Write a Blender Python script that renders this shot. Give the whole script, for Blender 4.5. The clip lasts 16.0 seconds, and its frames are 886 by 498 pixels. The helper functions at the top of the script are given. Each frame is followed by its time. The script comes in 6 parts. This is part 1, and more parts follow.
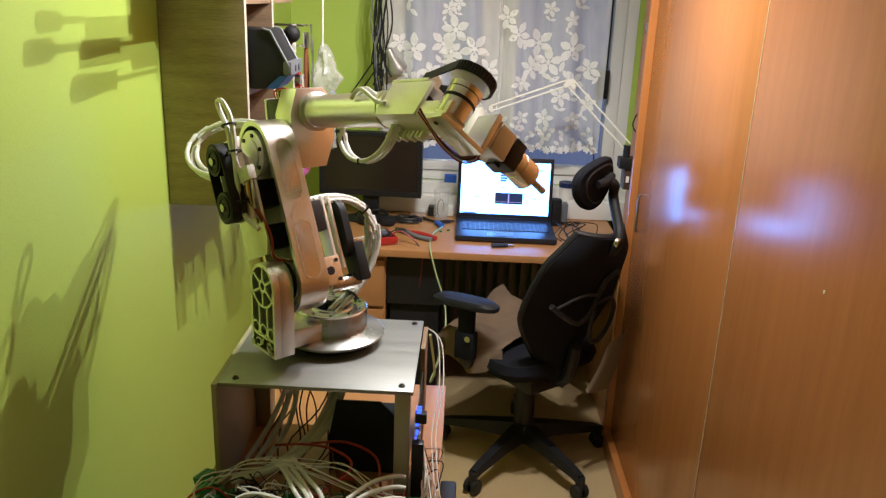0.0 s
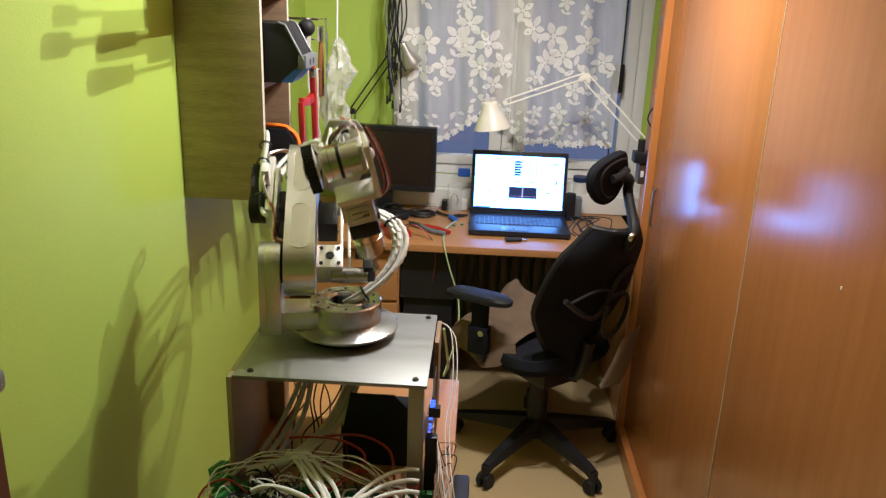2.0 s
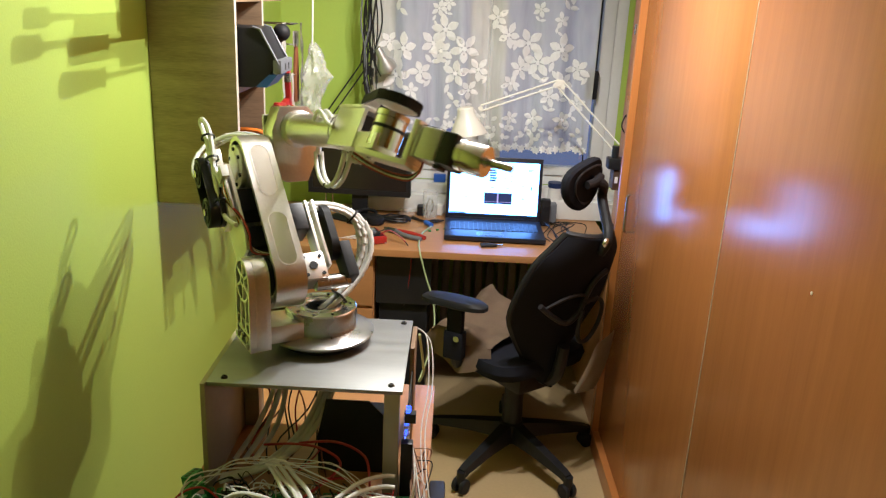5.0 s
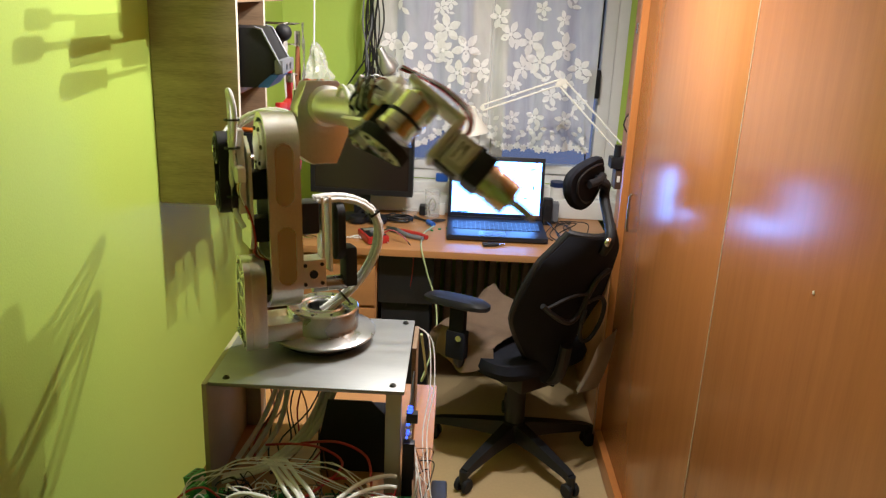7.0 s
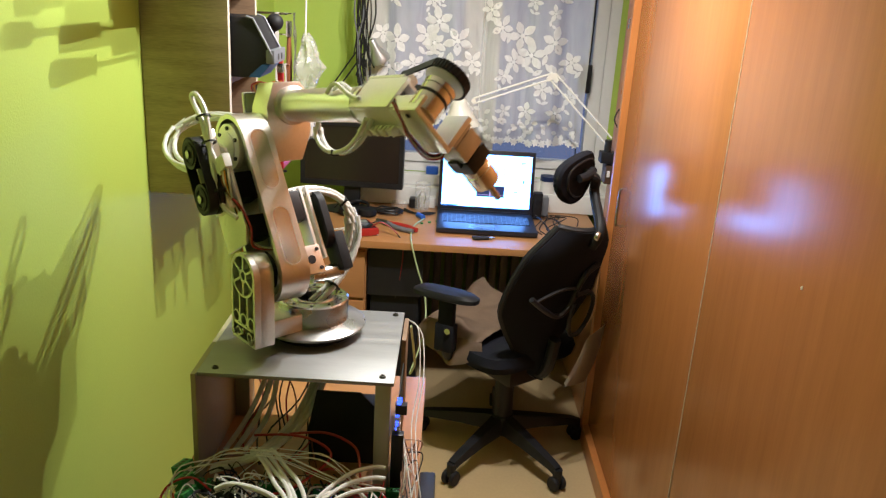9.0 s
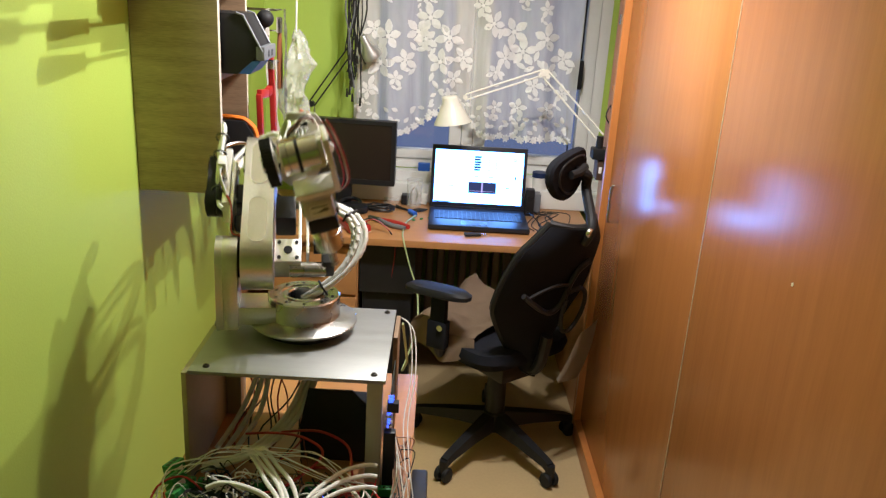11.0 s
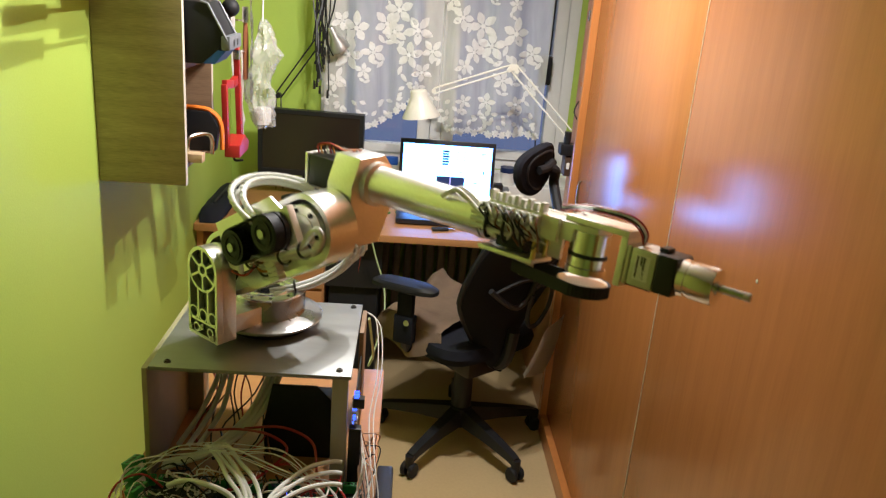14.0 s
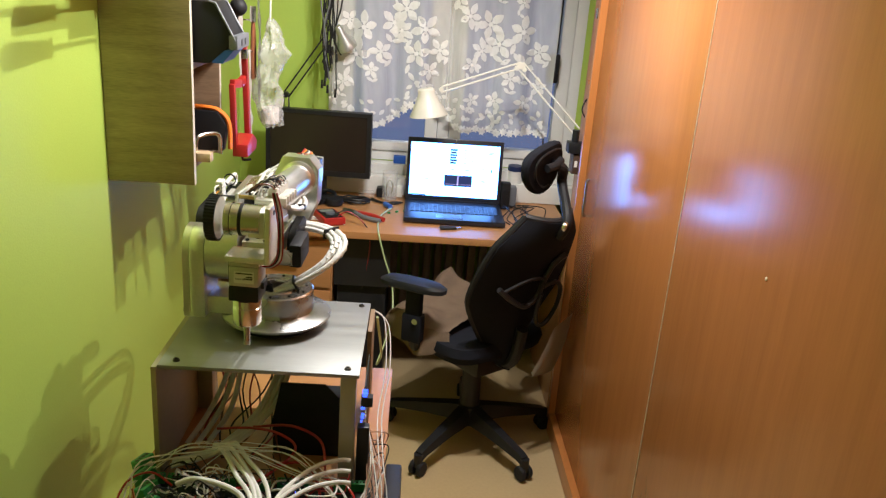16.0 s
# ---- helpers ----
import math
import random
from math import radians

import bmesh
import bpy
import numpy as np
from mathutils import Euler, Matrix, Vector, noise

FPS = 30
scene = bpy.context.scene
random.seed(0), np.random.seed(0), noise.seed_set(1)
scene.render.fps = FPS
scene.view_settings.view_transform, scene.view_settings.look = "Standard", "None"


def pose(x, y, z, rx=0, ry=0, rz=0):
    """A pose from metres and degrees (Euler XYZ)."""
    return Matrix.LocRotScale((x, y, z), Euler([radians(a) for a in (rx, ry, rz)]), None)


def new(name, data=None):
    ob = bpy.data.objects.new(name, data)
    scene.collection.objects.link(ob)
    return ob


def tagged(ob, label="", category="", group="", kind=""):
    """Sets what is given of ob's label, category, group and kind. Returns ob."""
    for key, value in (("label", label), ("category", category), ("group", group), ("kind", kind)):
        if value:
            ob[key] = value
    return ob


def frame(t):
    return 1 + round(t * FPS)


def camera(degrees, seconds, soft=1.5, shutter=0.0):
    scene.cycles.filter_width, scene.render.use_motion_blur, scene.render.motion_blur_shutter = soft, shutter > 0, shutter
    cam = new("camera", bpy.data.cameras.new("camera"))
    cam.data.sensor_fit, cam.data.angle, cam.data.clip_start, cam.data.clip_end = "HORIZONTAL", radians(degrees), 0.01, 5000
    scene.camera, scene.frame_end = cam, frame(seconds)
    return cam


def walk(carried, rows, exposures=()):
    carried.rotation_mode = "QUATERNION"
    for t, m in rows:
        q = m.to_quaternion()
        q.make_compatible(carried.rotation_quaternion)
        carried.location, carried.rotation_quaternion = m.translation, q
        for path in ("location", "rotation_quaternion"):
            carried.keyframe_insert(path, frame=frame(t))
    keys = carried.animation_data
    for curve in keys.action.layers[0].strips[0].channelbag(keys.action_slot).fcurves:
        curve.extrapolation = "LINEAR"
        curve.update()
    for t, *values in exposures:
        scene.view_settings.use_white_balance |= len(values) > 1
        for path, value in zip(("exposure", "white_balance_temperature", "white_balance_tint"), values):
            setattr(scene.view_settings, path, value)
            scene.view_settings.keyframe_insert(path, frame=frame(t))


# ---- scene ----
cam = camera(58.2, 16.0, soft=1.3, shutter=0.5)

PATH = [
    (0.0, (0.0303, -0.0028, 1.7015), (72.267, -2.106, 1.951)),
    (0.5, (0.0309, -0.0028, 1.7007), (72.038, -2.108, 2.341)),
    (1.0, (0.0272, -0.0022, 1.6995), (71.886, -2.034, 2.859)),
    (1.5, (0.0260, 0.0000, 1.7000), (71.768, -1.878, 3.177)),
    (2.0, (0.0276, -0.0025, 1.7011), (71.813, -2.026, 2.897)),
    (2.5, (0.0266, -0.0022, 1.7020), (72.048, -2.190, 2.524)),
    (3.0, (0.0271, -0.0016, 1.7026), (72.319, -2.604, 2.064)),
    (3.5, (0.0253, -0.0034, 1.7038), (72.202, -3.057, 0.801)),
    (4.0, (0.0262, -0.0057, 1.7036), (72.267, -2.723, 0.795)),
    (6.5, (0.0266, 0.0005, 1.7006), (72.220, -2.740, 1.670)),
    (7.0, (0.0295, -0.0025, 1.7043), (72.174, -2.428, 1.379)),
    (7.5, (0.0262, -0.0026, 1.7058), (72.024, -2.804, 0.878)),
    (8.0, (0.0225, 0.0004, 1.7026), (71.685, -3.272, 0.566)),
    (8.5, (0.0251, 0.0006, 1.7004), (71.669, -3.171, 0.694)),
    (9.0, (0.0249, -0.0039, 1.7007), (71.763, -3.246, 0.772)),
    (11.5, (0.0275, 0.0042, 1.7023), (71.487, -3.388, -0.138)),
    (12.0, (0.0248, 0.0127, 1.7010), (71.564, -3.829, -0.850)),
    (12.5, (0.0274, 0.0105, 1.7010), (71.490, -4.010, -1.667)),
    (13.0, (0.0268, 0.0309, 1.6909), (71.487, -4.130, -1.958)),
    (13.5, (0.0265, 0.0244, 1.6922), (71.380, -4.328, -2.025)),
    (14.0, (0.0279, 0.0128, 1.6988), (71.241, -4.373, -1.877)),
    (14.5, (0.0267, 0.0237, 1.6927), (71.249, -4.340, -1.781)),
    (15.0, (0.0281, 0.0186, 1.6953), (71.200, -4.319, -1.755)),
    (15.5, (0.0276, 0.0160, 1.6971), (71.152, -4.079, -1.652)),
    (16.0, (0.0286, 0.0131, 1.6974), (71.132, -4.046, -1.371)),
]
walk(cam, [(t, pose(*eye, *turn)) for t, eye, turn in PATH], [(0.0, -0.18), (2.8, -0.15), (3.8, 0.02), (9.0, 0.02), (11.5, 0.04), (16.0, 0.04)])

# ---- light ----
world = bpy.data.worlds.new("evening")
scene.world = world
world.use_nodes = True
world.node_tree.nodes["Background"].inputs[0].default_value = (0.19, 0.24, 0.44, 1)
world.node_tree.nodes["Background"].inputs[1].default_value = 0.7
scene.view_settings.exposure = 0.0


def bulb(x, y, z, power, size=0.03, tilt=0):
    d = bpy.data.lights.new("bulb", "SPOT")
    d.energy, d.color, d.shadow_soft_size = power, (1.0, 0.98, 0.965), size
    d.spot_size, d.spot_blend = radians(168), 0.5
    o = new("bulb", d)
    o.location = (x, y, z)
    o.rotation_euler = (0, radians(tilt), 0)
    return o


BULBS = [(0.32, 2.06, 2.14), (0.09, 2.08, 2.18)]
for p, tilt in zip(BULBS, (32, 4)):
    bulb(*p, 39, 0.006, tilt)
# added fill light, no real lamp: lifts the ceiling bounce and brightens the metal
fill = bpy.data.lights.new("ceiling_fill", "POINT")
fill.energy, fill.color, fill.shadow_soft_size = 20, (1.0, 0.97, 0.95), 0.07
new("ceiling_fill", fill).location = (0.20, 2.07, 2.26)


# ---- materials ----
MATS = {}


def mat(name, col, rough=0.5, metal=0.0, var=0.12, scale=6.0, bump=0.0, fine=60.0, stretch=(1, 1, 1), emit=None, emit_power=0.0,
        trans=0.0, alpha=1.0, coat=0.0, rough_var=0.1, spec=0.5):
    """A surface with broad and fine variation of tone, gloss and relief."""
    if name in MATS:
        return MATS[name]
    m = bpy.data.materials.new(name)
    m.use_nodes = True
    nt = m.node_tree
    b = nt.nodes["Principled BSDF"]
    L = nt.links.new
    tc = nt.nodes.new("ShaderNodeTexCoord")
    mp = nt.nodes.new("ShaderNodeMapping")
    mp.inputs["Scale"].default_value = stretch
    L(tc.outputs["Object"], mp.inputs[0])
    n1 = nt.nodes.new("ShaderNodeTexNoise")
    n1.inputs["Scale"].default_value, n1.inputs["Detail"].default_value = scale, 4
    n2 = nt.nodes.new("ShaderNodeTexNoise")
    n2.inputs["Scale"].default_value, n2.inputs["Detail"].default_value = fine, 3
    L(mp.outputs[0], n1.inputs["Vector"])
    L(mp.outputs[0], n2.inputs["Vector"])
    mix = nt.nodes.new("ShaderNodeMath")
    mix.operation = "MULTIPLY_ADD"
    mix.inputs[1].default_value = 0.6
    L(n1.outputs["Fac"], mix.inputs[0])
    half = nt.nodes.new("ShaderNodeMath")
    half.operation = "MULTIPLY"
    half.inputs[1].default_value = 0.4
    L(n2.outputs["Fac"], half.inputs[0])
    L(half.outputs[0], mix.inputs[2])
    ramp = nt.nodes.new("ShaderNodeValToRGB")
    ramp.color_ramp.elements[0].position, ramp.color_ramp.elements[1].position = 0.3, 0.7
    ramp.color_ramp.elements[0].color = (*[c * (1 - var) for c in col], 1)
    ramp.color_ramp.elements[1].color = (*[min(1, c * (1 + var)) for c in col], 1)
    L(mix.outputs[0], ramp.inputs[0])
    L(ramp.outputs[0], b.inputs["Base Color"])
    rr = nt.nodes.new("ShaderNodeMapRange")
    rr.inputs["To Min"].default_value, rr.inputs["To Max"].default_value = max(0.02, rough * (1 - rough_var)), min(1, rough * (1 + rough_var))
    L(n1.outputs["Fac"], rr.inputs["Value"])
    L(rr.outputs[0], b.inputs["Roughness"])
    b.inputs["Metallic"].default_value = metal
    b.inputs["Coat Weight"].default_value = coat
    b.inputs["Specular IOR Level"].default_value = spec
    b.inputs["Transmission Weight"].default_value = trans
    b.inputs["Alpha"].default_value = alpha
    if bump:
        bp = nt.nodes.new("ShaderNodeBump")
        bp.inputs["Strength"].default_value, bp.inputs["Distance"].default_value = bump, 0.002
        L(n2.outputs["Fac"], bp.inputs["Height"])
        L(bp.outputs[0], b.inputs["Normal"])
    if emit:
        b.inputs["Emission Color"].default_value = (*emit, 1)
        b.inputs["Emission Strength"].default_value = emit_power
    MATS[name] = m
    return m


GREEN = mat("green_wall_paint", (0.42, 0.57, 0.102), 0.50, var=0.05, scale=1.5, bump=0.25, fine=220)
WARDROBE = mat("cherry_veneer", (0.415, 0.158, 0.052), 0.21, var=0.10, scale=4, fine=30, stretch=(7, 7, 0.5), bump=0.03)
FRAMEWOOD = mat("cherry_frame", (0.47, 0.175, 0.05), 0.32, var=0.10, scale=5, fine=40, stretch=(9, 9, 0.6))
DESKWOOD = mat("beech_laminate", (0.46, 0.22, 0.085), 0.35, var=0.10, scale=4, fine=50, stretch=(0.6, 8, 8))
OAK = mat("grey_oak_laminate", (0.30, 0.24, 0.125), 0.5, var=0.30, scale=5, fine=40, stretch=(1, 1, 9), bump=0.08)
OAKIN = mat("brown_oak_laminate", (0.30, 0.20, 0.12), 0.5, var=0.25, scale=5, fine=40, stretch=(1, 1, 9), bump=0.08)
FLOOR = mat("beige_linoleum", (0.51, 0.375, 0.20), 0.35, var=0.08, scale=3, fine=90)
WHITE = mat("white_paint", (0.78, 0.76, 0.72), 0.4, var=0.04, scale=4)
CEIL = mat("ceiling_paint", (0.8, 0.79, 0.76), 0.8, var=0.03)
ALU = mat("machined_aluminium", (0.86, 0.85, 0.83), 0.31, 1.0, var=0.08, scale=9, fine=180, stretch=(1, 1, 1), bump=0.03, rough_var=0.3)
ALUB = mat("brushed_aluminium_sheet", (0.34, 0.345, 0.335), 0.46, 0.75, var=0.10, scale=6, fine=160, stretch=(0.3, 6, 1), bump=0.03, rough_var=0.25)
STEEL = mat("turned_steel", (0.50, 0.495, 0.475), 0.27, 1.0, var=0.12, scale=12, fine=200, rough_var=0.3)
BLACK = mat("black_plastic", (0.013, 0.013, 0.015), 0.42, var=0.2, scale=15, fine=150, bump=0.05, spec=0.4)
RUBBER = mat("black_rubber", (0.011, 0.011, 0.013), 0.6, var=0.2, scale=20, fine=200, bump=0.1, spec=0.35)
MESH = mat("black_mesh_fabric", (0.011, 0.012, 0.018), 0.85, var=0.3, scale=30, fine=500, bump=0.4, spec=0.2)
CABLEW = mat("white_cable_sheath", (0.72, 0.72, 0.68), 0.35, var=0.06, scale=20)


def box(bm, x0, y0, z0, x1, y1, z1, m=None):
    vs = bmesh.ops.create_cube(bm, size=1)["verts"]
    c = Matrix.Translation(((x0 + x1) / 2, (y0 + y1) / 2, (z0 + z1) / 2)) @ Matrix.Diagonal((abs(x1 - x0), abs(y1 - y0), abs(z1 - z0), 1))
    bmesh.ops.transform(bm, matrix=(m or Matrix()) @ c, verts=vs)
    return vs


def cyl(bm, r, h, m=None, r2=None, seg=32):
    """A cylinder or cone along z from 0 to h."""
    vs = bmesh.ops.create_cone(bm, cap_ends=True, cap_tris=False, segments=seg, radius1=r, radius2=r if r2 is None else r2, depth=h)["verts"]
    bmesh.ops.transform(bm, matrix=(m or Matrix()) @ Matrix.Translation((0, 0, h / 2)), verts=vs)
    return vs


def prism(bm, pts, h, m=None):
    """A plate of outline pts (x, y) and thickness h along z."""
    a = [bm.verts.new((x, y, 0)) for x, y in pts]
    b = [bm.verts.new((x, y, h)) for x, y in pts]
    bm.faces.new(a[::-1])
    bm.faces.new(b)
    n = len(pts)
    for i in range(n):
        bm.faces.new((a[i], a[(i + 1) % n], b[(i + 1) % n], b[i]))
    if m:
        bmesh.ops.transform(bm, matrix=m, verts=a + b)
    return a + b


def lathe(bm, prof, m=None, seg=40):
    """A turned body: prof is (radius, height) from bottom to top."""
    rings = []
    for r, z in prof:
        rings.append([bm.verts.new((r * math.cos(2 * math.pi * i / seg), r * math.sin(2 * math.pi * i / seg), z)) for i in range(seg)])
    for a, b in zip(rings, rings[1:]):
        for i in range(seg):
            bm.faces.new((a[i], a[(i + 1) % seg], b[(i + 1) % seg], b[i]))
    bm.faces.new(rings[0][::-1])
    bm.faces.new(rings[-1])
    if m:
        bmesh.ops.transform(bm, matrix=m, verts=[v for r in rings for v in r])


def tube(bm, pts, r, seg=8, closed=False, smooth=4):
    """A bent round bar or cable through pts, smoothed."""
    P = [Vector(p) for p in pts]
    if smooth and len(P) > 2:
        Q = []
        for i in range(len(P) - 1):
            p0, p1, p2, p3 = P[max(i - 1, 0)], P[i], P[i + 1], P[min(i + 2, len(P) - 1)]
            for k in range(smooth):
                t = k / smooth
                Q.append(0.5 * (2 * p1 + (p2 - p0) * t + (2 * p0 - 5 * p1 + 4 * p2 - p3) * t * t + (3 * p1 - p0 - 3 * p2 + p3) * t ** 3))
        P = Q + [P[-1]]
    ring, up = [], Vector((0.31, 0.17, 0.93))
    for i, p in enumerate(P):
        d = (P[min(i + 1, len(P) - 1)] - P[max(i - 1, 0)]).normalized()
        u = d.cross(up)
        u = (u if u.length > 1e-3 else d.cross(Vector((1, 0, 0)))).normalized()
        v = d.cross(u)
        up = u.cross(d)
        ring.append([bm.verts.new(p + r * (math.cos(2 * math.pi * k / seg) * u + math.sin(2 * math.pi * k / seg) * v)) for k in range(seg)])
    for a, b in zip(ring, ring[1:]):
        for k in range(seg):
            bm.faces.new((a[k], a[(k + 1) % seg], b[(k + 1) % seg], b[k]))
    bm.faces.new(ring[0][::-1])
    bm.faces.new(ring[-1])


def finish(bm, name, material, smooth=True, bevel=0.0):
    if bevel:
        es = [e for e in bm.edges if len(e.link_faces) == 2 and e.calc_face_angle(0) > 0.6]
        bmesh.ops.bevel(bm, geom=es, offset=bevel, segments=2, affect="EDGES", profile=0.6)
    bmesh.ops.recalc_face_normals(bm, faces=bm.faces)
    me = bpy.data.meshes.new(name)
    bm.to_mesh(me)
    bm.free()
    for m in material if isinstance(material, (list, tuple)) else [material]:
        me.materials.append(m)
    if smooth:
        me.polygons.foreach_set("use_smooth", [True] * len(me.polygons))
        me.set_sharp_from_angle(angle=radians(35))
    return me


def part(name, bm, material, parent, label="", bevel=0.0, at=None, smooth=True):
    o = new(name, finish(bm, name, material, smooth, bevel))
    o.parent = parent
    if at is not None:
        o.matrix_basis = at
    return tagged(o, label)


def thing(name, label, category, at=None, group="", kind=""):
    o = new(name)
    o.empty_display_size = 0.05
    if at is not None:
        o.matrix_basis = at
    return tagged(o, label, category, group, kind)


def solid(name, bm, material, label="", category="", kind="", bevel=0.0, at=None, group="", smooth=True):
    o = new(name, finish(bm, name, material, smooth, bevel))
    if at is not None:
        o.matrix_basis = at
    return tagged(o, label, category, group, kind)


def B():
    return bmesh.new()


def shape(f, *a, **k):
    bm = bmesh.new()
    f(bm, *a, **k)
    return bm


def boxes(*bs):
    bm = bmesh.new()
    for b in bs:
        box(bm, *b)
    return bm

# ---- room ----
WL, WR, YW, YB, ZC = -0.758, 0.80, 3.62, -1.6, 2.52
solid("floor", boxes((WL - 0.1, YB - 0.1, -0.1, 1.5, YW + 0.1, 0)), FLOOR, "beige linoleum floor of a narrow room", "floor", "structure")
solid("ceiling", boxes((WL - 0.1, YB - 0.1, ZC, 1.5, YW + 0.1, ZC + 0.1)), CEIL, "white painted ceiling", "ceiling", "structure")
solid("wall_west", boxes((WL - 0.1, YB - 0.1, 0, WL, YW + 0.1, ZC)), GREEN, "lime green painted wall", "wall", "structure")
solid("wall_east", boxes((1.30, YB, 0, 1.40, YW, ZC)), GREEN, "lime green painted wall", "wall", "structure")
solid("wall_south", boxes((WL, YB - 0.1, 0, 1.30, YB, ZC)), GREEN, "lime green painted wall", "wall", "structure")
WX0, WX1, WZ0, WZ1 = -0.36, 0.76, 0.885, 2.3
solid("wall_north", boxes((WL, YW, 0, WX0, YW + 0.25, ZC), (WX1, YW, 0, 1.4, YW + 0.25, ZC), (WX0, YW, 0, WX1, YW + 0.25, WZ0), (WX0, YW, WZ1, WX1, YW + 0.25, ZC)),
      GREEN, "lime green painted wall around the window", "wall", "structure")


def desk():
    d = thing("desk", "beech laminate desk with a drawer pedestal, cluttered with tools", "desk")
    part("desktop", boxes((WL + 0.004, 2.93, 0.722, 0.692, 3.60, 0.75)), DESKWOOD, d, bevel=0.002)
    part("side_panel", boxes((WL + 0.004, 2.97, 0, WL + 0.03, 3.58, 0.721)), DESKWOOD, d)
    part("side_panel", boxes((0.660, 2.97, 0, 0.688, 3.58, 0.721)), DESKWOOD, d)
    p = part("pedestal", boxes((-0.62, 2.98, 0.06, -0.26, 3.5, 0.721)), DESKWOOD, d)
    for i in range(3):
        q = part("drawer", boxes((-0.615, 2.962, 0.08 + 0.21 * i, -0.265, 2.978, 0.275 + 0.21 * i)), DESKWOOD, p, bevel=0.002)
        part("handle", boxes((-0.49, 2.945, 0.17 + 0.21 * i, -0.39, 2.9615, 0.182 + 0.21 * i)), STEEL, p)


desk()


def wardrobe():
    x0, ye = 0.649, 2.84
    w = thing("wardrobe", "large cherry veneer sliding-door wardrobe", "wardrobe")
    part("side_panel", boxes((x0 - 0.014, ye - 0.028, 0, 1.28, ye, ZC - 0.01)), FRAMEWOOD, w, bevel=0.002)
    part("plinth", boxes((x0 - 0.014, YB + 0.02, 0, x0 + 0.06, ye - 0.029, 0.075)), FRAMEWOOD, w, bevel=0.003)
    part("top_rail", boxes((x0, YB + 0.02, 2.40, x0 + 0.06, ye - 0.029, ZC - 0.01)), FRAMEWOOD, w)
    part("back", boxes((1.25, YB + 0.02, 0.0, 1.28, ye - 0.03, ZC - 0.01)), FRAMEWOOD, w)
    dr = part("sliding_door", boxes((x0 + 0.010, 1.768, 0.078, x0 + 0.030, ye - 0.031, 2.398)), WARDROBE, w, bevel=0.0015)
    bm = B()
    tube(bm, [(x0 + 0.0098, 2.735, 0.925), (x0 + 0.001, 2.735, 0.932), (x0, 2.735, 0.99), (x0 + 0.001, 2.735, 1.052), (x0 + 0.0098, 2.735, 1.058)], 0.0045, 10)
    part("handle", bm, mat("satin_nickel_handle", (0.38, 0.37, 0.36), 0.25, 1.0), dr, "chrome bar handle")
    part("sliding_door", boxes((x0 + 0.006, 0.2, 0.078, x0 + 0.026, 1.762, 2.398)), WARDROBE, w, bevel=0.0015)
    bm = B()
    lathe(bm, [(0.0035, 0.0), (0.0033, 0.0012), (0.0005, 0.0016)], Matrix.Translation((x0 + 0.0059, 1.29, 1.242)) @ Matrix.Rotation(radians(-90), 4, "Y"), seg=14)
    part("screw_cap", bm, mat("pale_screw_cap", (0.75, 0.66, 0.5), 0.4), w)
    part("edge_strip", boxes((x0 + 0.0055, 1.7625, 0.078, x0 + 0.026, 1.7655, 2.398)), mat("pale_aluminium_strip", (0.75, 0.66, 0.52), 0.4, 0.4), w)
    part("sliding_door", boxes((x0 + 0.034, YB + 0.05, 0.078, x0 + 0.054, 0.198, 2.398)), WARDROBE, w, bevel=0.0015)


wardrobe()


CX0, CX1, CY0, CY1, ZP, ZT = -0.428, -0.047, 1.372, 1.725, 0.97, 0.72

# ---- robot arm ----
IVORY = mat("anodised_aluminium", (0.88, 0.865, 0.80), 0.36, 0.62, var=0.07, scale=9, fine=200, rough_var=0.3)
MOTORSILVER = mat("motor_laminations", (0.58, 0.57, 0.53), 0.42, 0.7, var=0.12, scale=14, fine=260, stretch=(1, 1, 1))
GEARHEAD = mat("gearhead_steel", (0.80, 0.78, 0.74), 0.2, 1.0, var=0.06, scale=10, fine=150, rough_var=0.3)
REDW = mat("red_wire", (0.36, 0.015, 0.018), 0.4, var=0.1)
BROWNW = mat("brown_wire", (0.20, 0.07, 0.03), 0.4, var=0.1)
YELW = mat("orange_wire", (0.62, 0.25, 0.03), 0.4, var=0.1)
TERMINAL = mat("white_terminal_plastic", (0.76, 0.74, 0.68), 0.4, var=0.06, scale=30)
PAPER = mat("white_paper", (0.80, 0.79, 0.75), 0.7, var=0.04)
INK = mat("black_print", (0.03, 0.03, 0.03), 0.6)
RX = dict(a1=0.021, hs=0.168, L1=0.266, d=0.076, l1=0.297, L2=0.479)
BASE = (-0.242, 1.599, ZP)


def rx(a):
    return Matrix.Rotation(radians(a), 4, "X")


def ry(a):
    return Matrix.Rotation(radians(a), 4, "Y")


def rz(a):
    return Matrix.Rotation(radians(a), 4, "Z")


def mv(x, y, z):
    return Matrix.Translation((x, y, z))


ALONG_Y, ALONG_X = rx(-90), ry(90)


def stadium(r, z0, z1, r2=None, seg=14):
    r2 = r2 or r
    a = [(r * math.cos(t), z0 + r * math.sin(t)) for t in [math.pi + math.pi * i / seg for i in range(seg + 1)]]
    b = [(r2 * math.cos(t), z1 + r2 * math.sin(t)) for t in [math.pi * i / seg for i in range(seg + 1)]]
    return a + b


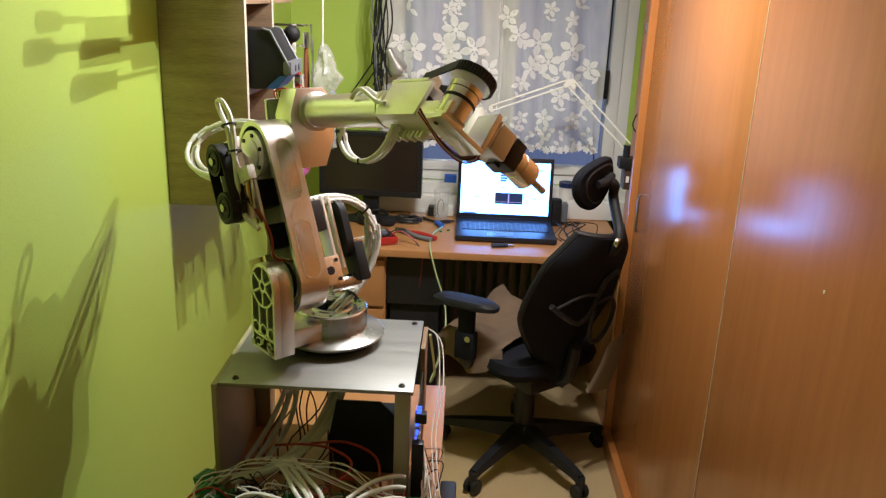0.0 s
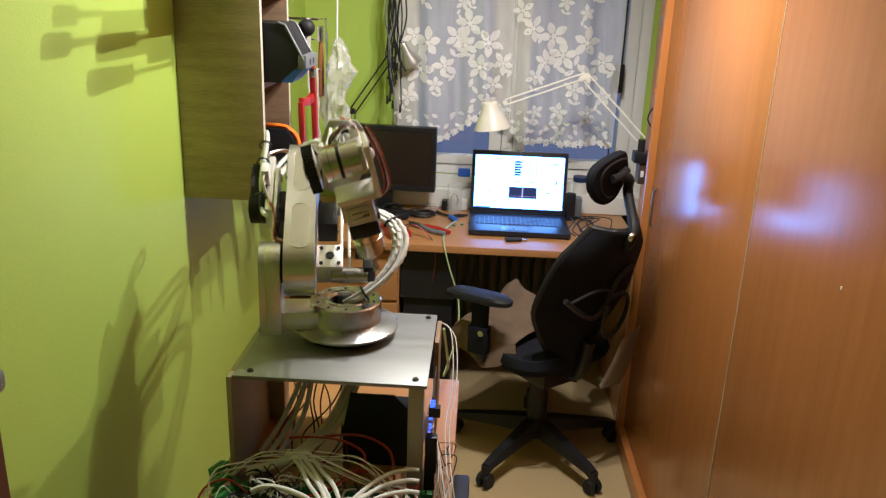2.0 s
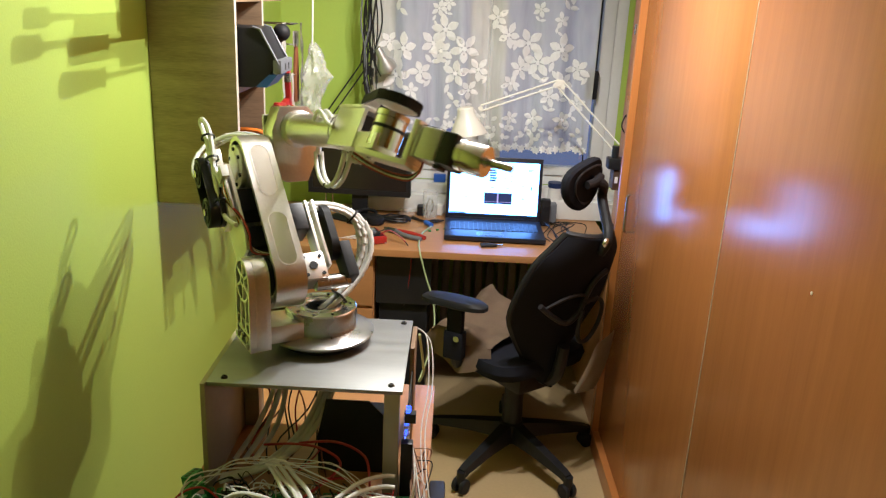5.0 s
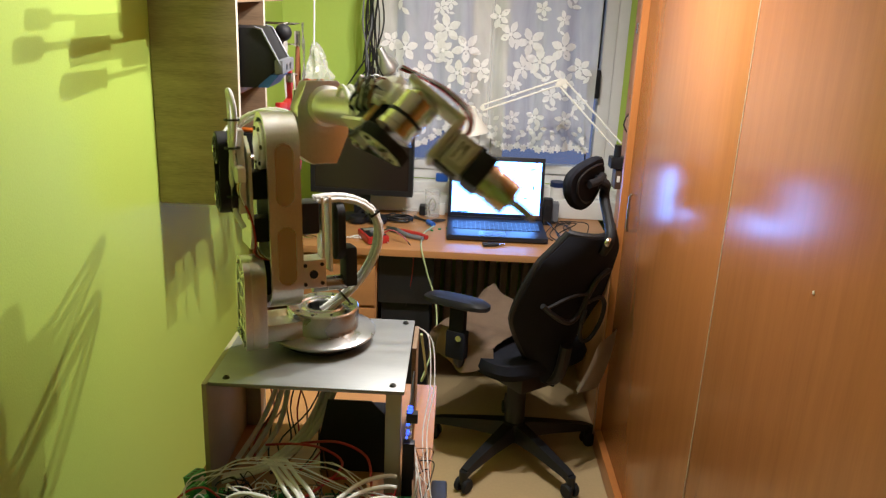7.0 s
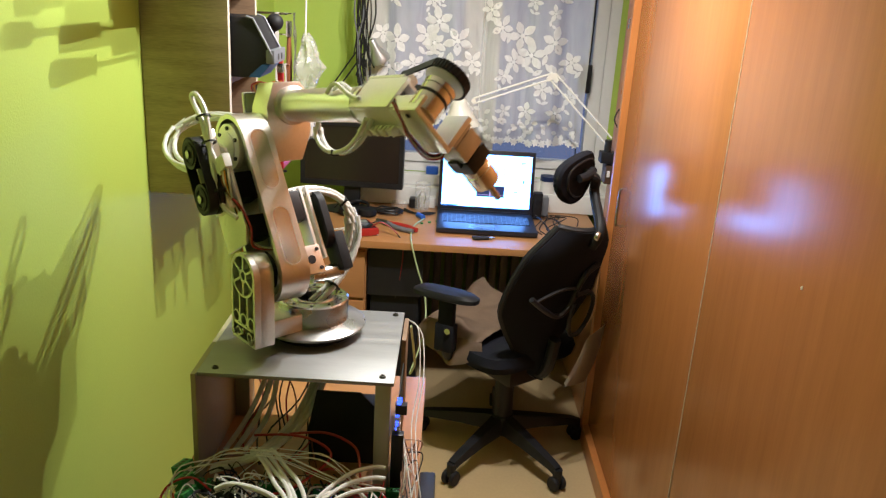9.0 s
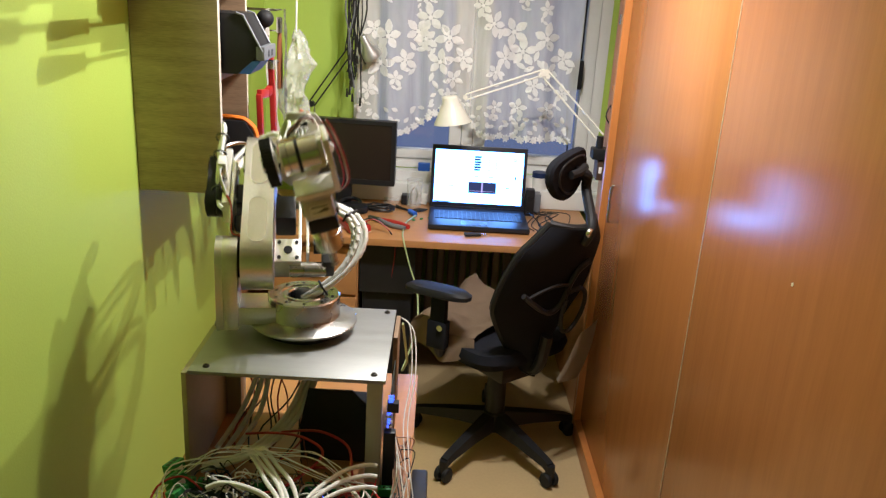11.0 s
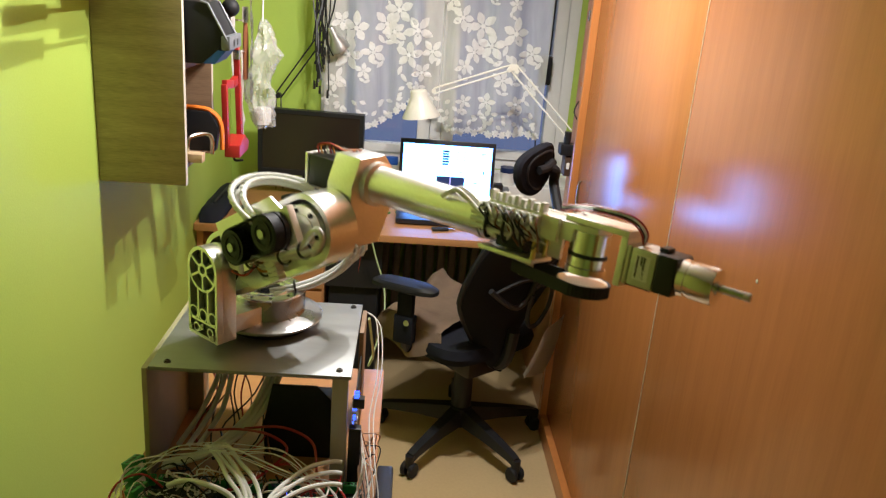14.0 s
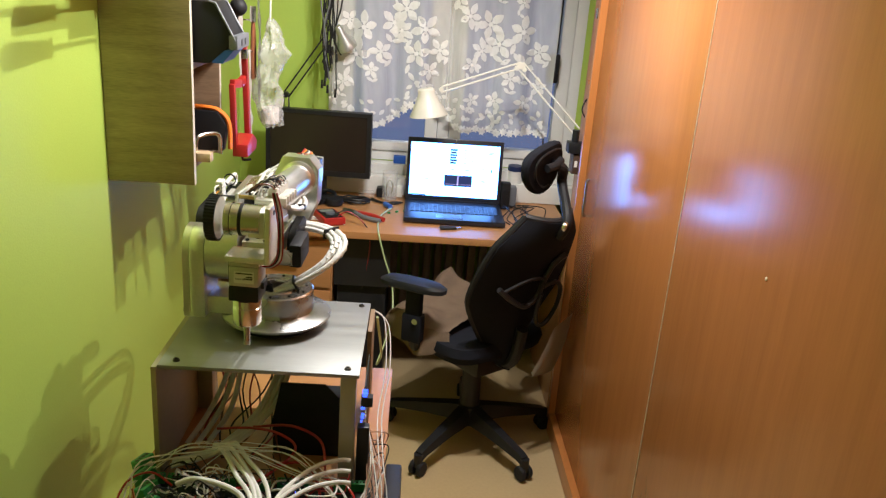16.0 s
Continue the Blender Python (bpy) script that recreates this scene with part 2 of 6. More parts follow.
def ring_plate(bm, outer, inner, h, m):
    """A frame between two outlines with the same number of points."""
    n = len(outer)
    R = [[bm.verts.new(m @ Vector((x, y, z))) for x, y in o] for o in (outer, inner) for z in (0, h)]
    o0, o1, i0, i1 = R
    for k in range(n):
        j = (k + 1) % n
        for q in ((o0[k], o0[j], o1[j], o1[k]), (i0[j], i0[k], i1[k], i1[j]), (o1[k], o1[j], i1[j], i1[k]), (o0[j], o0[k], i0[k], i0[j])):
            bm.faces.new(q)


XZ = rx(90)          # outline (x, y) becomes (x, z), thickness towards -y


def toothed(bm, r, h, m, teeth=36):
    pts = []
    for i in range(teeth * 2):
        t = math.pi * i / teeth
        pts.append(((r if i % 2 else r * 0.955) * math.cos(t), (r if i % 2 else r * 0.955) * math.sin(t)))
    prism(bm, pts, h, m)


def robot():
    R = thing("robot_arm", "home-built aluminium robot arm with stepper motors and white cables", "robot arm", mv(*BASE))
    bm = B()
    lathe(bm, [(0.088, 0.0), (0.088, 0.016)], seg=48)
    part("base_ring", bm, BLACK, R, "black ring under the turntable")
    # turntable
    bm = B()
    lathe(bm, [(0.045, 0.016), (0.110, 0.017), (0.1145, 0.021), (0.1145, 0.025), (0.109, 0.028), (0.080, 0.033), (0.077, 0.034), (0.077, 0.078), (0.074, 0.081), (0.052, 0.081),
               (0.049, 0.078), (0.046, 0.078), (0.043, 0.081), (0.036, 0.081), (0.033, 0.078), (0.033, 0.045), (0.002, 0.045)], seg=64)
    tt = part("turntable", bm, STEEL, R, "turned steel turntable with a bolt circle")
    for i in range(10):
        bm = B()
        cyl(bm, 0.0032, 0.0012, mv(0.0625 * math.cos(i * 0.6283), 0.0625 * math.sin(i * 0.6283), 0.081), seg=12)
        part("bolt", bm, BLACK, tt)
    bm = B()
    cyl(bm, 0.017, 0.012, mv(0.004, 0, 0.046), seg=20)
    part("cable_gland", bm, BLACK, tt)
    part("base_arm", boxes((-0.035, -0.150, 0.030, 0.050, -0.045, 0.068)), ALU, tt, bevel=0.002)
    # bearing bracket
    zc, xc, w = RX["hs"], RX["a1"], 0.047
    out = [(x + xc, z + zc) for x, z in stadium(w, -0.135, 0, w)]
    out = [(x, max(z, 0.026)) for x, z in out]
    bm = B()
    prism(bm, out, 0.030, mv(0, -0.134, 0) @ XZ)
    br = part("bearing_bracket", bm, ALU, tt, bevel=0.0012)
    inn = [(xc + (x - xc) * 0.86, zc - 0.05 + (z - zc + 0.05) * 0.93) for x, z in out]
    bm = B()
    ring_plate(bm, out, inn, 0.014, mv(0, -0.1641, 0) @ XZ)
    part("rim", bm, ALU, br)
    bm = B()
    circ = lambda r, n=24: [(xc + r * math.cos(2 * math.pi * i / n), zc + r * math.sin(2 * math.pi * i / n)) for i in range(n)]
    ring_plate(bm, circ(0.014), circ(0.008), 0.013, mv(0, -0.1641, 0) @ XZ)
    part("hub", bm, ALU, br)
    # spoked wheel about the hub, then an arched rib pattern down to the foot
    dark = mat("shadowed_casting", (0.10, 0.105, 0.09), 0.45, 0.6, var=0.2)
    bm = B()
    prism(bm, inn, 0.0015, mv(0, -0.1642, 0) @ XZ)
    part("recess", bm, dark, br, "dark recessed face behind the spokes")
    bm = B()
    ring_plate(bm, circ(0.0450), circ(0.0400), 0.012, mv(0, -0.1660, 0) @ XZ)
    part("wheel_rim", bm, ALU, br)
    for i in range(6):
        bm = B()
        box(bm, 0.0125, -0.0026, 0, 0.0415, 0.0026, 0.0115, mv(xc, -0.1660, zc) @ XZ @ rz(60 * i + 30))
        part("spoke", bm, ALU, br, bevel=0.0008)
    for x in (-0.0155, 0.0155):
        part("rib", boxes((xc + x - 0.0026, -0.1775, zc - 0.106, xc + x + 0.0026, -0.1660, zc - 0.040)), ALU, br, bevel=0.0008)
    part("rib", boxes((xc - 0.040, -0.1775, zc - 0.111, xc + 0.040, -0.1660, zc - 0.1062)), ALU, br, bevel=0.0008)
    for x in (-0.030, 0.0, 0.030):
        ring = lambda r: [(xc + x + r * math.cos(2 * math.pi * i / 20), zc - 0.094 + r * math.sin(2 * math.pi * i / 20)) for i in range(20)]
        bm = B()
        ring_plate(bm, ring(0.0138), ring(0.0105), 0.0113, mv(0, -0.1660, 0) @ XZ)
        part("hole_rim", bm, ALU, br)
    for x in (-0.022, 0.022):
        ring = lambda r: [(xc + x + r * math.cos(2 * math.pi * i / 16), zc - 0.125 + r * math.sin(2 * math.pi * i / 16)) for i in range(16)]
        bm = B()
        ring_plate(bm, ring(0.0105), ring(0.0070), 0.0113, mv(0, -0.1660, 0) @ XZ)
        part("hole_rim", bm, ALU, br)
    for x, z in ((-0.036, 0.040), (0.034, 0.036), (0.0, 0.05)):
        bm = B()
        cyl(bm, 0.006, 0.006, mv(xc + x, -0.176, z) @ rx(90), seg=14)
        part("bolt", bm, STEEL, br)
    bm = B()
    cyl(bm, 0.040, 0.012, mv(xc, -0.134, zc) @ ALONG_Y)
    part("bearing", bm, RUBBER, br)

    # upper arm: a hollow milled shell, origin on the shoulder axis
    L, r = RX["L1"], 0.066
    bm = B()
    prof, inner = stadium(r, 0, L), stadium(r - 0.010, 0, L)
    ring_plate(bm, prof, inner, 0.064, mv(0, -0.063, 0) @ XZ)
    ua = part("upper_arm", bm, ALU, R, "hollow milled aluminium upper arm", bevel=0.0012)
    bm = B()
    prism(bm, inner, 0.008, mv(0, -0.0641, 0) @ XZ)
    part("web", bm, ALU, ua)
    for s, z0, z1 in ((1, 0.150, 0.278), (1, -0.01, 0.115), (-1, 0.15, 0.25)):
        bm = B()
        o = stadium(0.0215, z0 + 0.0215, z1 - 0.0215)
        i = stadium(0.0185, z0 + 0.0215, z1 - 0.0215)
        ring_plate(bm, o, i, 0.0016, mv(s * (r - 0.0004), -0.095, 0) @ rz(90 * s) @ XZ)
        part("slot_rim", bm, ALU, ua)
        bm = B()
        prism(bm, i, 0.0006, mv(s * (r - 0.0002), -0.095, 0) @ rz(90 * s) @ XZ)
        part("slot_floor", bm, GEARHEAD, ua, "polished floor of a milled slot")
    bm = B()
    cyl(bm, 0.047, 0.012, mv(0, -0.131, L) @ ALONG_Y)
    cyl(bm, 0.030, 0.004, mv(0, -0.135, L) @ ALONG_Y)
    gr = part("elbow_gear", bm, IVORY, ua, "aluminium elbow gear housing", bevel=0.001)
    for i in range(6):
        bm = B()
        cyl(bm, 0.0042, 0.004, mv(0.038 * math.cos(i * 1.047), -0.1346, L + 0.038 * math.sin(i * 1.047)) @ ALONG_Y, seg=10)
        part("bolt", bm, BLACK, gr)
    # belt drive on the outer side
    bm = B()
    prism(bm, [(-0.075, 0.06), (0.012, 0.06), (0.03, 0.09), (0.03, 0.255), (-0.01, 0.285), (-0.075, 0.24)], 0.007, mv(0, -0.150, 0) @ XZ)
    part("motor_plate", bm, IVORY, ua, bevel=0.001)
    for x, z, s in ((-0.030, 0.185, 0.056), (-0.025, 0.095, 0.05)):
        part("motor", boxes((x - s / 2, -0.149, z - s / 2, x + s / 2, -0.085, z + s / 2)), BLACK, ua, bevel=0.004)
    bm = B()
    ring_plate(bm, [(x - 0.012, z) for x, z in stadium(0.0335, 0.168, 0.262, 0.0335)], [(x - 0.012, z) for x, z in stadium(0.031, 0.168, 0.262, 0.031)], 0.020, mv(0, -0.190, 0) @ XZ)
    part("belt", bm, RUBBER, ua)
    for z in (0.168, 0.262):
        bm = B()
        toothed(bm, 0.0305, 0.020, mv(-0.012, -0.211, z) @ ALONG_Y)
        pu = part("pulley", bm, BLACK, ua, "black toothed belt pulley")
        bm = B()
        ring_plate(bm, [(0.024 * math.cos(i * 0.2618), 0.024 * math.sin(i * 0.2618)) for i in range(24)], [(0.017 * math.cos(i * 0.2618), 0.017 * math.sin(i * 0.2618)) for i in range(24)], 0.002, mv(-0.012, -0.2112, z) @ XZ)
        part("groove", bm, RUBBER, pu)
        bm = B()
        cyl(bm, 0.008, 0.006, mv(-0.012, -0.216, z) @ ALONG_Y, seg=16)
        part("hub", bm, STEEL, pu)
        bm = B()
        cyl(bm, 0.010, 0.046, mv(-0.012, -0.192, z) @ ALONG_Y, seg=16)
        part("shaft", bm, STEEL, pu)
    bm = B()
    prism(bm, [(x - 0.012, z) for x, z in stadium(0.0340, 0.168, 0.262, 0.0340)], 0.010, mv(0, -0.1775, 0) @ XZ)
    part("belt_cover", bm, BLACK, ua, "black moulded cover behind the belt", bevel=0.001)
    part("bracket_plate", boxes((-0.046, -0.176, 0.135, 0.022, -0.1605, 0.30)), IVORY, ua, bevel=0.003)
    # shoulder drive on the inner side
    part("shoulder_motor", boxes((-0.03, -0.0605, 0.085, 0.03, -0.018, 0.150)), BLACK, ua, bevel=0.004)
    for y in (-0.012, 0.004):
        part("side_plate", boxes((-0.018, y, 0.0, 0.022, y + 0.006, 0.158)), IVORY, ua, bevel=0.001)
    bm = B()
    prism(bm, stadium(0.034, 0.055, 0.115), 0.016, mv(0, 0.036, 0) @ XZ)
    part("belt_cover", bm, RUBBER, ua)
    fl = part("flange", boxes((-0.026, -0.0605, -0.030, 0.028, -0.006, 0.030)), ALU, ua, bevel=0.0015)
    for x, z in ((0, 0), (0.018, 0.02), (-0.018, 0.02), (0.018, -0.02), (-0.018, -0.02)):
        bm = B()
        cyl(bm, 0.009 if x == 0 else 0.004, 0.003, mv(0.0275, -0.033 + x, z) @ ALONG_X, seg=14)
        part("bolt", bm, BLACK, fl)
    part("gear_cover", boxes((-0.02, 0.036, -0.035, 0.03, 0.062, 0.050)), RUBBER, ua, bevel=0.006)
    bm = B()
    cyl(bm, 0.016, 0.075, mv(0, -0.03, -0.03) @ ALONG_Y, seg=20)
    part("axle", bm, STEEL, ua)
    # wiring on the upper arm
    for k in range(6):
        part("terminal", boxes((0.018 + 0.0085 * k, -0.184, 0.205, 0.0255 + 0.0085 * k, -0.168, 0.232)), TERMINAL, ua, bevel=0.001)
    for k, m in enumerate((REDW, BLACK, BROWNW, CABLEW, YELW, BLACK, CABLEW)):
        bm = B()
        x = 0.018 + 0.007 * k
        tube(bm, [(x, -0.176, 0.206), (x - 0.004, -0.178, 0.18), (0.03 - 0.004 * k, -0.158, 0.135), (0.036 - 0.006 * k, -0.150, 0.085), (0.02, -0.148 + 0.002 * k, 0.05), (0.03, -0.11, 0.035)], 0.0022, 6)
        part("wire", bm, m, ua)
    bm = B()
    tube(bm, [(0.034, -0.178, 0.20), (0.032, -0.188, 0.27), (0.030, -0.186, 0.315), (0.014, -0.184, 0.352), (0.016, -0.186, 0.373), (0.033, -0.184, 0.368), (0.042, -0.180, 0.335), (0.040, -0.182, 0.29), (0.028, -0.188, 0.23), (0.010, -0.184, 0.15), (0.030, -0.170, 0.11)], 0.0052, 8)
    part("cable", bm, CABLEW, ua, "white cable loop")
    for x, z, y in ((0.036, 0.318, -0.184), (0.034, 0.265, -0.186), (0.020, 0.17, -0.184)):
        bm = B()
        ring_plate(bm, [(0.015 * math.cos(i * 0.5236), 0.015 * math.sin(i * 0.5236)) for i in range(12)], [(0.0125 * math.cos(i * 0.5236), 0.0125 * math.sin(i * 0.5236)) for i in range(12)], 0.004, mv(x, y, z))
        part("cable_tie", bm, BLACK, ua)

    # forearm: origin on the elbow axis, x along the tube
    d = RX["d"]
    bm = B()
    oct_ = [(-0.058, -0.02), (-0.058, 0.075), (-0.038, 0.125), (0.024, 0.125), (0.046, 0.098), (0.044, 0.02), (0.018, -0.038), (-0.032, -0.038)]
    prism(bm, oct_, 0.062, mv(-0.022, 0, 0) @ Matrix(((0, 0, 1, 0), (1, 0, 0, 0), (0, 1, 0, 0), (0, 0, 0, 1))))
    fa = part("forearm", bm, ALU, R, "aluminium forearm with an octagonal elbow block", bevel=0.0025)
    bm = B()
    lathe(bm, [(0.038, 0.038), (0.040, 0.040), (0.040, 0.052), (0.0335, 0.056), (0.0330, 0.285), (0.0345, 0.287), (0.0345, 0.297)], mv(0, 0, d) @ ALONG_X, seg=48)
    part("tube", bm, ALU, fa, "turned aluminium tube")
    part("flange", boxes((-0.030, -0.036, d - 0.036, -0.0225, 0.036, d + 0.036)), IVORY, fa, bevel=0.002)
    part("roll_motor", boxes((-0.105, -0.030, d - 0.030, -0.0305, 0.030, d + 0.030)), BLACK, fa, "black stepper motor", bevel=0.005)
    part("flange", boxes((-0.113, -0.031, d - 0.031, -0.1055, 0.031, d + 0.031)), IVORY, fa, bevel=0.003)
    for k, m in enumerate((REDW, YELW, BLACK, CABLEW, REDW, YELW)):
        bm = B()
        q = 0.004 * k
        tube(bm, [(-0.095 + q, -0.012 + q, d + 0.030), (-0.098 + q, -0.012 + q, d + 0.045), (-0.07 + q, -0.008 + q, d + 0.052 - 0.5 * q), (-0.03, -0.010 + q, d + 0.046), (-0.005, -0.012 + q, d + 0.0505)], 0.0017, 6)
        part("wire", bm, m, fa)
    for y in (-0.030, -0.016):
        bm = B()
        tube(bm, [(0.22, y, d + 0.024), (0.245, y, d + 0.040), (0.27, y, d + 0.032), (0.30, y - 0.004, d + 0.018), (0.33, y - 0.006, d + 0.012)], 0.0042, 8)
        part("cable", bm, CABLEW, fa)

    # wrist: rolls about the tube's axis
    bm = B()
    lathe(bm, [(0.033, 0.001), (0.033, 0.012), (0.028, 0.014), (0.028, 0.03)], ALONG_X, seg=40)
    wr = part("wrist", bm, ALU, R, "aluminium wrist with terminal strip and belt drive")
    W = RX["L2"] - RX["l1"]
    part("side_plate", boxes((0.012, 0.0, 0.020, 0.140, 0.036, 0.029)), IVORY, wr, bevel=0.001)
    part("side_plate", boxes((0.012, -0.036, -0.030, 0.125, 0.036, -0.022)), IVORY, wr, bevel=0.001)
    part("cross_plate", boxes((0.012, 0.026, -0.022, 0.120, 0.034, 0.020)), IVORY, wr, bevel=0.001)
    part("bend_motor", boxes((0.030, -0.034, -0.021, 0.085, 0.025, 0.019)), BLACK, wr, bevel=0.004)
    part("motor_plate", boxes((0.006, -0.044, -0.030, 0.108, -0.037, 0.030)), IVORY, wr, bevel=0.002)
    for x in (0.105, 0.100):
        bm = B()
        cyl(bm, 0.004, 0.07, mv(x, -0.037, 0.024 if x > 0.102 else -0.018) @ ALONG_Y, seg=12)
        part("standoff", bm, mat("brass", (0.7, 0.5, 0.2), 0.3, 1.0), wr)
    yk = part("yoke", boxes((0.118, 0.005, -0.027, W + 0.02, 0.034, 0.020)), IVORY, wr, bevel=0.003)
    bm = B()
    cyl(bm, 0.0285, 0.052, mv(W, -0.026, 0) @ ALONG_Y, seg=40)
    cyl(bm, 0.0300, 0.010, mv(W, -0.037, 0) @ ALONG_Y, seg=40)
    part("bend_gearhead", bm, GEARHEAD, wr, "polished steel gearhead")
    bm = B()
    cyl(bm, 0.0292, 0.006, mv(W, -0.012, 0) @ ALONG_Y, seg=40)
    part("seal", bm, RUBBER, wr)
    big, small = 0.041, 0.018
    outl = [(x + 0.0012 * (i % 2) * (1 if x > 0.1 else -1), z * (1 + 0.03 * (i % 2))) for i, (z, x) in enumerate(stadium(small, 0.078, W, big, 44))]
    innr = [(x, z) for z, x in stadium(small - 0.0025, 0.078, W, big - 0.0025, 44)]
    bm = B()
    ring_plate(bm, outl, innr, 0.018, mv(0, -0.049, 0) @ XZ)
    part("belt", bm, RUBBER, wr, "black toothed belt")
    for x, rr in ((0.078, small - 0.003), (W, big - 0.003)):
        bm = B()
        toothed(bm, rr, 0.018, mv(x, -0.067, 0) @ ALONG_Y, 40)
        pl_ = part("pulley", bm, IVORY, wr, "aluminium toothed pulley")
        bm = B()
        cyl(bm, rr * 0.42, 0.005, mv(x, -0.072, 0) @ ALONG_Y, seg=18)
        part("hub", bm, STEEL, pl_)
        for i in range(4):
            bm = B()
            cyl(bm, rr * 0.13, 0.003, mv(x + rr * 0.65 * math.cos(i * 1.571), -0.0695, rr * 0.65 * math.sin(i * 1.571)) @ ALONG_Y, seg=10)
            part("bolt", bm, BLACK, pl_)
    for k in range(9):
        part("terminal", boxes((0.012 + 0.0115 * k, 0.018, 0.0295, 0.0192 + 0.0115 * k, 0.034, 0.0465 - 0.003 * (k % 2))), TERMINAL, wr, bevel=0.0012)
        part("terminal", boxes((0.012 + 0.0115 * k, 0.0365, 0.014, 0.0192 + 0.0115 * k, 0.052 - 0.003 * (k % 2), 0.029)), TERMINAL, wr, bevel=0.0012)
    rnd = random.Random(4)
    for k in range(16):
        bm = B()
        x = 0.016 + 0.0065 * k
        tube(bm, [(x, 0.030, 0.045), (x + rnd.uniform(-.01, .02), 0.022, 0.052 + rnd.uniform(0, .008)), (x + rnd.uniform(0, .03), 0.004, 0.046 + rnd.uniform(-.004, .008)), (x + rnd.uniform(-.01, .03), -0.012 + rnd.uniform(-.01, .01), 0.034)], 0.0017, 6)
        part("wire", bm, (BLACK, CABLEW, BLACK, BROWNW)[k % 4], wr)
    for k in range(3):
        bm = B()
        tube(bm, [(-0.012, 0.012 - 0.011 * k, 0.034), (0.02, 0.012 - 0.010 * k, 0.036), (0.06, 0.010 - 0.009 * k, 0.036), (0.10, 0.012 - 0.008 * k, 0.033), (0.112, 0.012 - 0.008 * k, 0.024)], 0.0042, 8)
        part("cable", bm, CABLEW, wr)
    for x in (0.022, 0.055, 0.088):
        bm = B()
        tube(bm, [(x, 0.02, 0.030), (x, 0.018, 0.041), (x, -0.006, 0.043), (x, -0.020, 0.036), (x, -0.022, 0.026)], 0.0025, 6)
        part("cable_tie", bm, BLACK, wr)

    # tool: bends about the wrist's axis
    bm = B()
    box(bm, -0.032, 0.0365, -0.029, 0.072, 0.046, 0.029)
    box(bm, 0.061, -0.034, -0.029, 0.072, 0.0364, 0.029)
    tl = part("tool_bracket", bm, IVORY, R, "aluminium tool bracket carrying a stepper motor and gearhead", bevel=0.002)
    bm = B()
    cyl(bm, 0.0045, 0.002, mv(-0.018, 0.0450, 0.0) @ ALONG_Y, seg=12)
    part("bolt", bm, BLACK, tl)
    s = 0.0275
    part("motor_flange", boxes((0.0725, -s, -s, 0.079, s, s)), MOTORSILVER, tl, bevel=0.002)
    part("motor", boxes((0.0795, -s, -s, 0.118, s, s)), MOTORSILVER, tl, "grey stepper motor with a printed label", bevel=0.005)
    part("motor_cap", boxes((0.1185, -s, -s, 0.147, s, s)), BLACK, tl, "black motor end cap", bevel=0.004)
    part("motor_cap", boxes((0.0735, -s - 0.003, -0.016, 0.112, -s - 0.0005, 0.016)), BLACK, tl)
    lb = part("label", boxes((0.088, -0.017, s + 0.0004, 0.110, 0.019, s + 0.0010)), PAPER, tl, "white printed label")
    for i, (x, w_) in enumerate(((0.0905, 0.030), (0.0965, 0.012), (0.1, 0.016))):
        part("print", boxes((x, 0.0165 - w_, s + 0.0011, x + 0.0022, 0.0165, s + 0.0015)), INK, lb)
    cu = bpy.data.curves.new("print", "FONT")
    cu.body, cu.size, cu.align_x = "57HM81-1418", 0.0052, "CENTER"
    tx = new("print", cu)
    tx.parent = lb
    tx.matrix_basis = mv(0.1085, 0.001, s + 0.0016) @ rz(-90) @ rz(180)
    me = bpy.data.meshes.new_from_object(tx)
    bpy.data.objects.remove(tx)
    o = new("print", me)
    me.materials.clear()
    me.materials.append(INK)
    o.parent, o.matrix_basis = lb, mv(0.1040, 0.001, s + 0.0014) @ rz(90)
    bm = B()
    lathe(bm, [(0.020, 0.1475), (0.0265, 0.148), (0.0265, 0.158), (0.0245, 0.159), (0.0245, 0.163), (0.0262, 0.164), (0.0262, 0.194), (0.0250, 0.197), (0.010, 0.1972), (0.010, 0.200)], ALONG_X, seg=44)
    gh = part("gearhead", bm, GEARHEAD, tl, "polished steel planetary gearhead")
    bm = B()
    lathe(bm, [(0.0060, 0.2003), (0.0060, 0.241), (0.0052, 0.242)], ALONG_X, seg=20)
    part("shaft", bm, STEEL, gh)
    for k, m in enumerate((REDW, BLACK, CABLEW, REDW)):
        bm = B()
        q = 0.0025 * k
        tube(bm, [(-0.055, 0.044 + q, 0.004), (-0.02, 0.053 + q, 0.010 - q), (0.02, 0.058 + q, 0.012), (0.058 + q, 0.056 + q, 0.010), (0.078 + q, 0.045, 0.008 - q), (0.084, s, 0.004)], 0.0014, 6)
        part("wire", bm, m, tl)
    part("connector", boxes((0.112, s + 0.0003, -0.012, 0.124, s + 0.006, 0.012)), BLACK, tl)
    # cable bundle in short stiff pieces from the turntable to the upper arm
    pieces = []
    bm = B()
    for x, y in ((-0.0125, 0.002), (-0.003, -0.004), (0.0065, 0.004), (0.015, -0.002)):
        cyl(bm, 0.0054, 0.0300, mv(x, y, -0.0150), seg=12)
    for k in range(20):
        o = part("cable_piece", bm.copy(), CABLEW, R, "short piece of a white cable bundle")
        pieces.append(o)
        if k in (2, 13):
            t_ = B()
            box(t_, -0.020, -0.0115, -0.0022, 0.0225, 0.0115, 0.0022)
            box(t_, -0.004, -0.024, -0.0014, -0.001, -0.0115, 0.0014)
            part("cable_tie", t_, BLACK, o, bevel=0.0008)
    bm.free()
    loop = []
    bm = B()
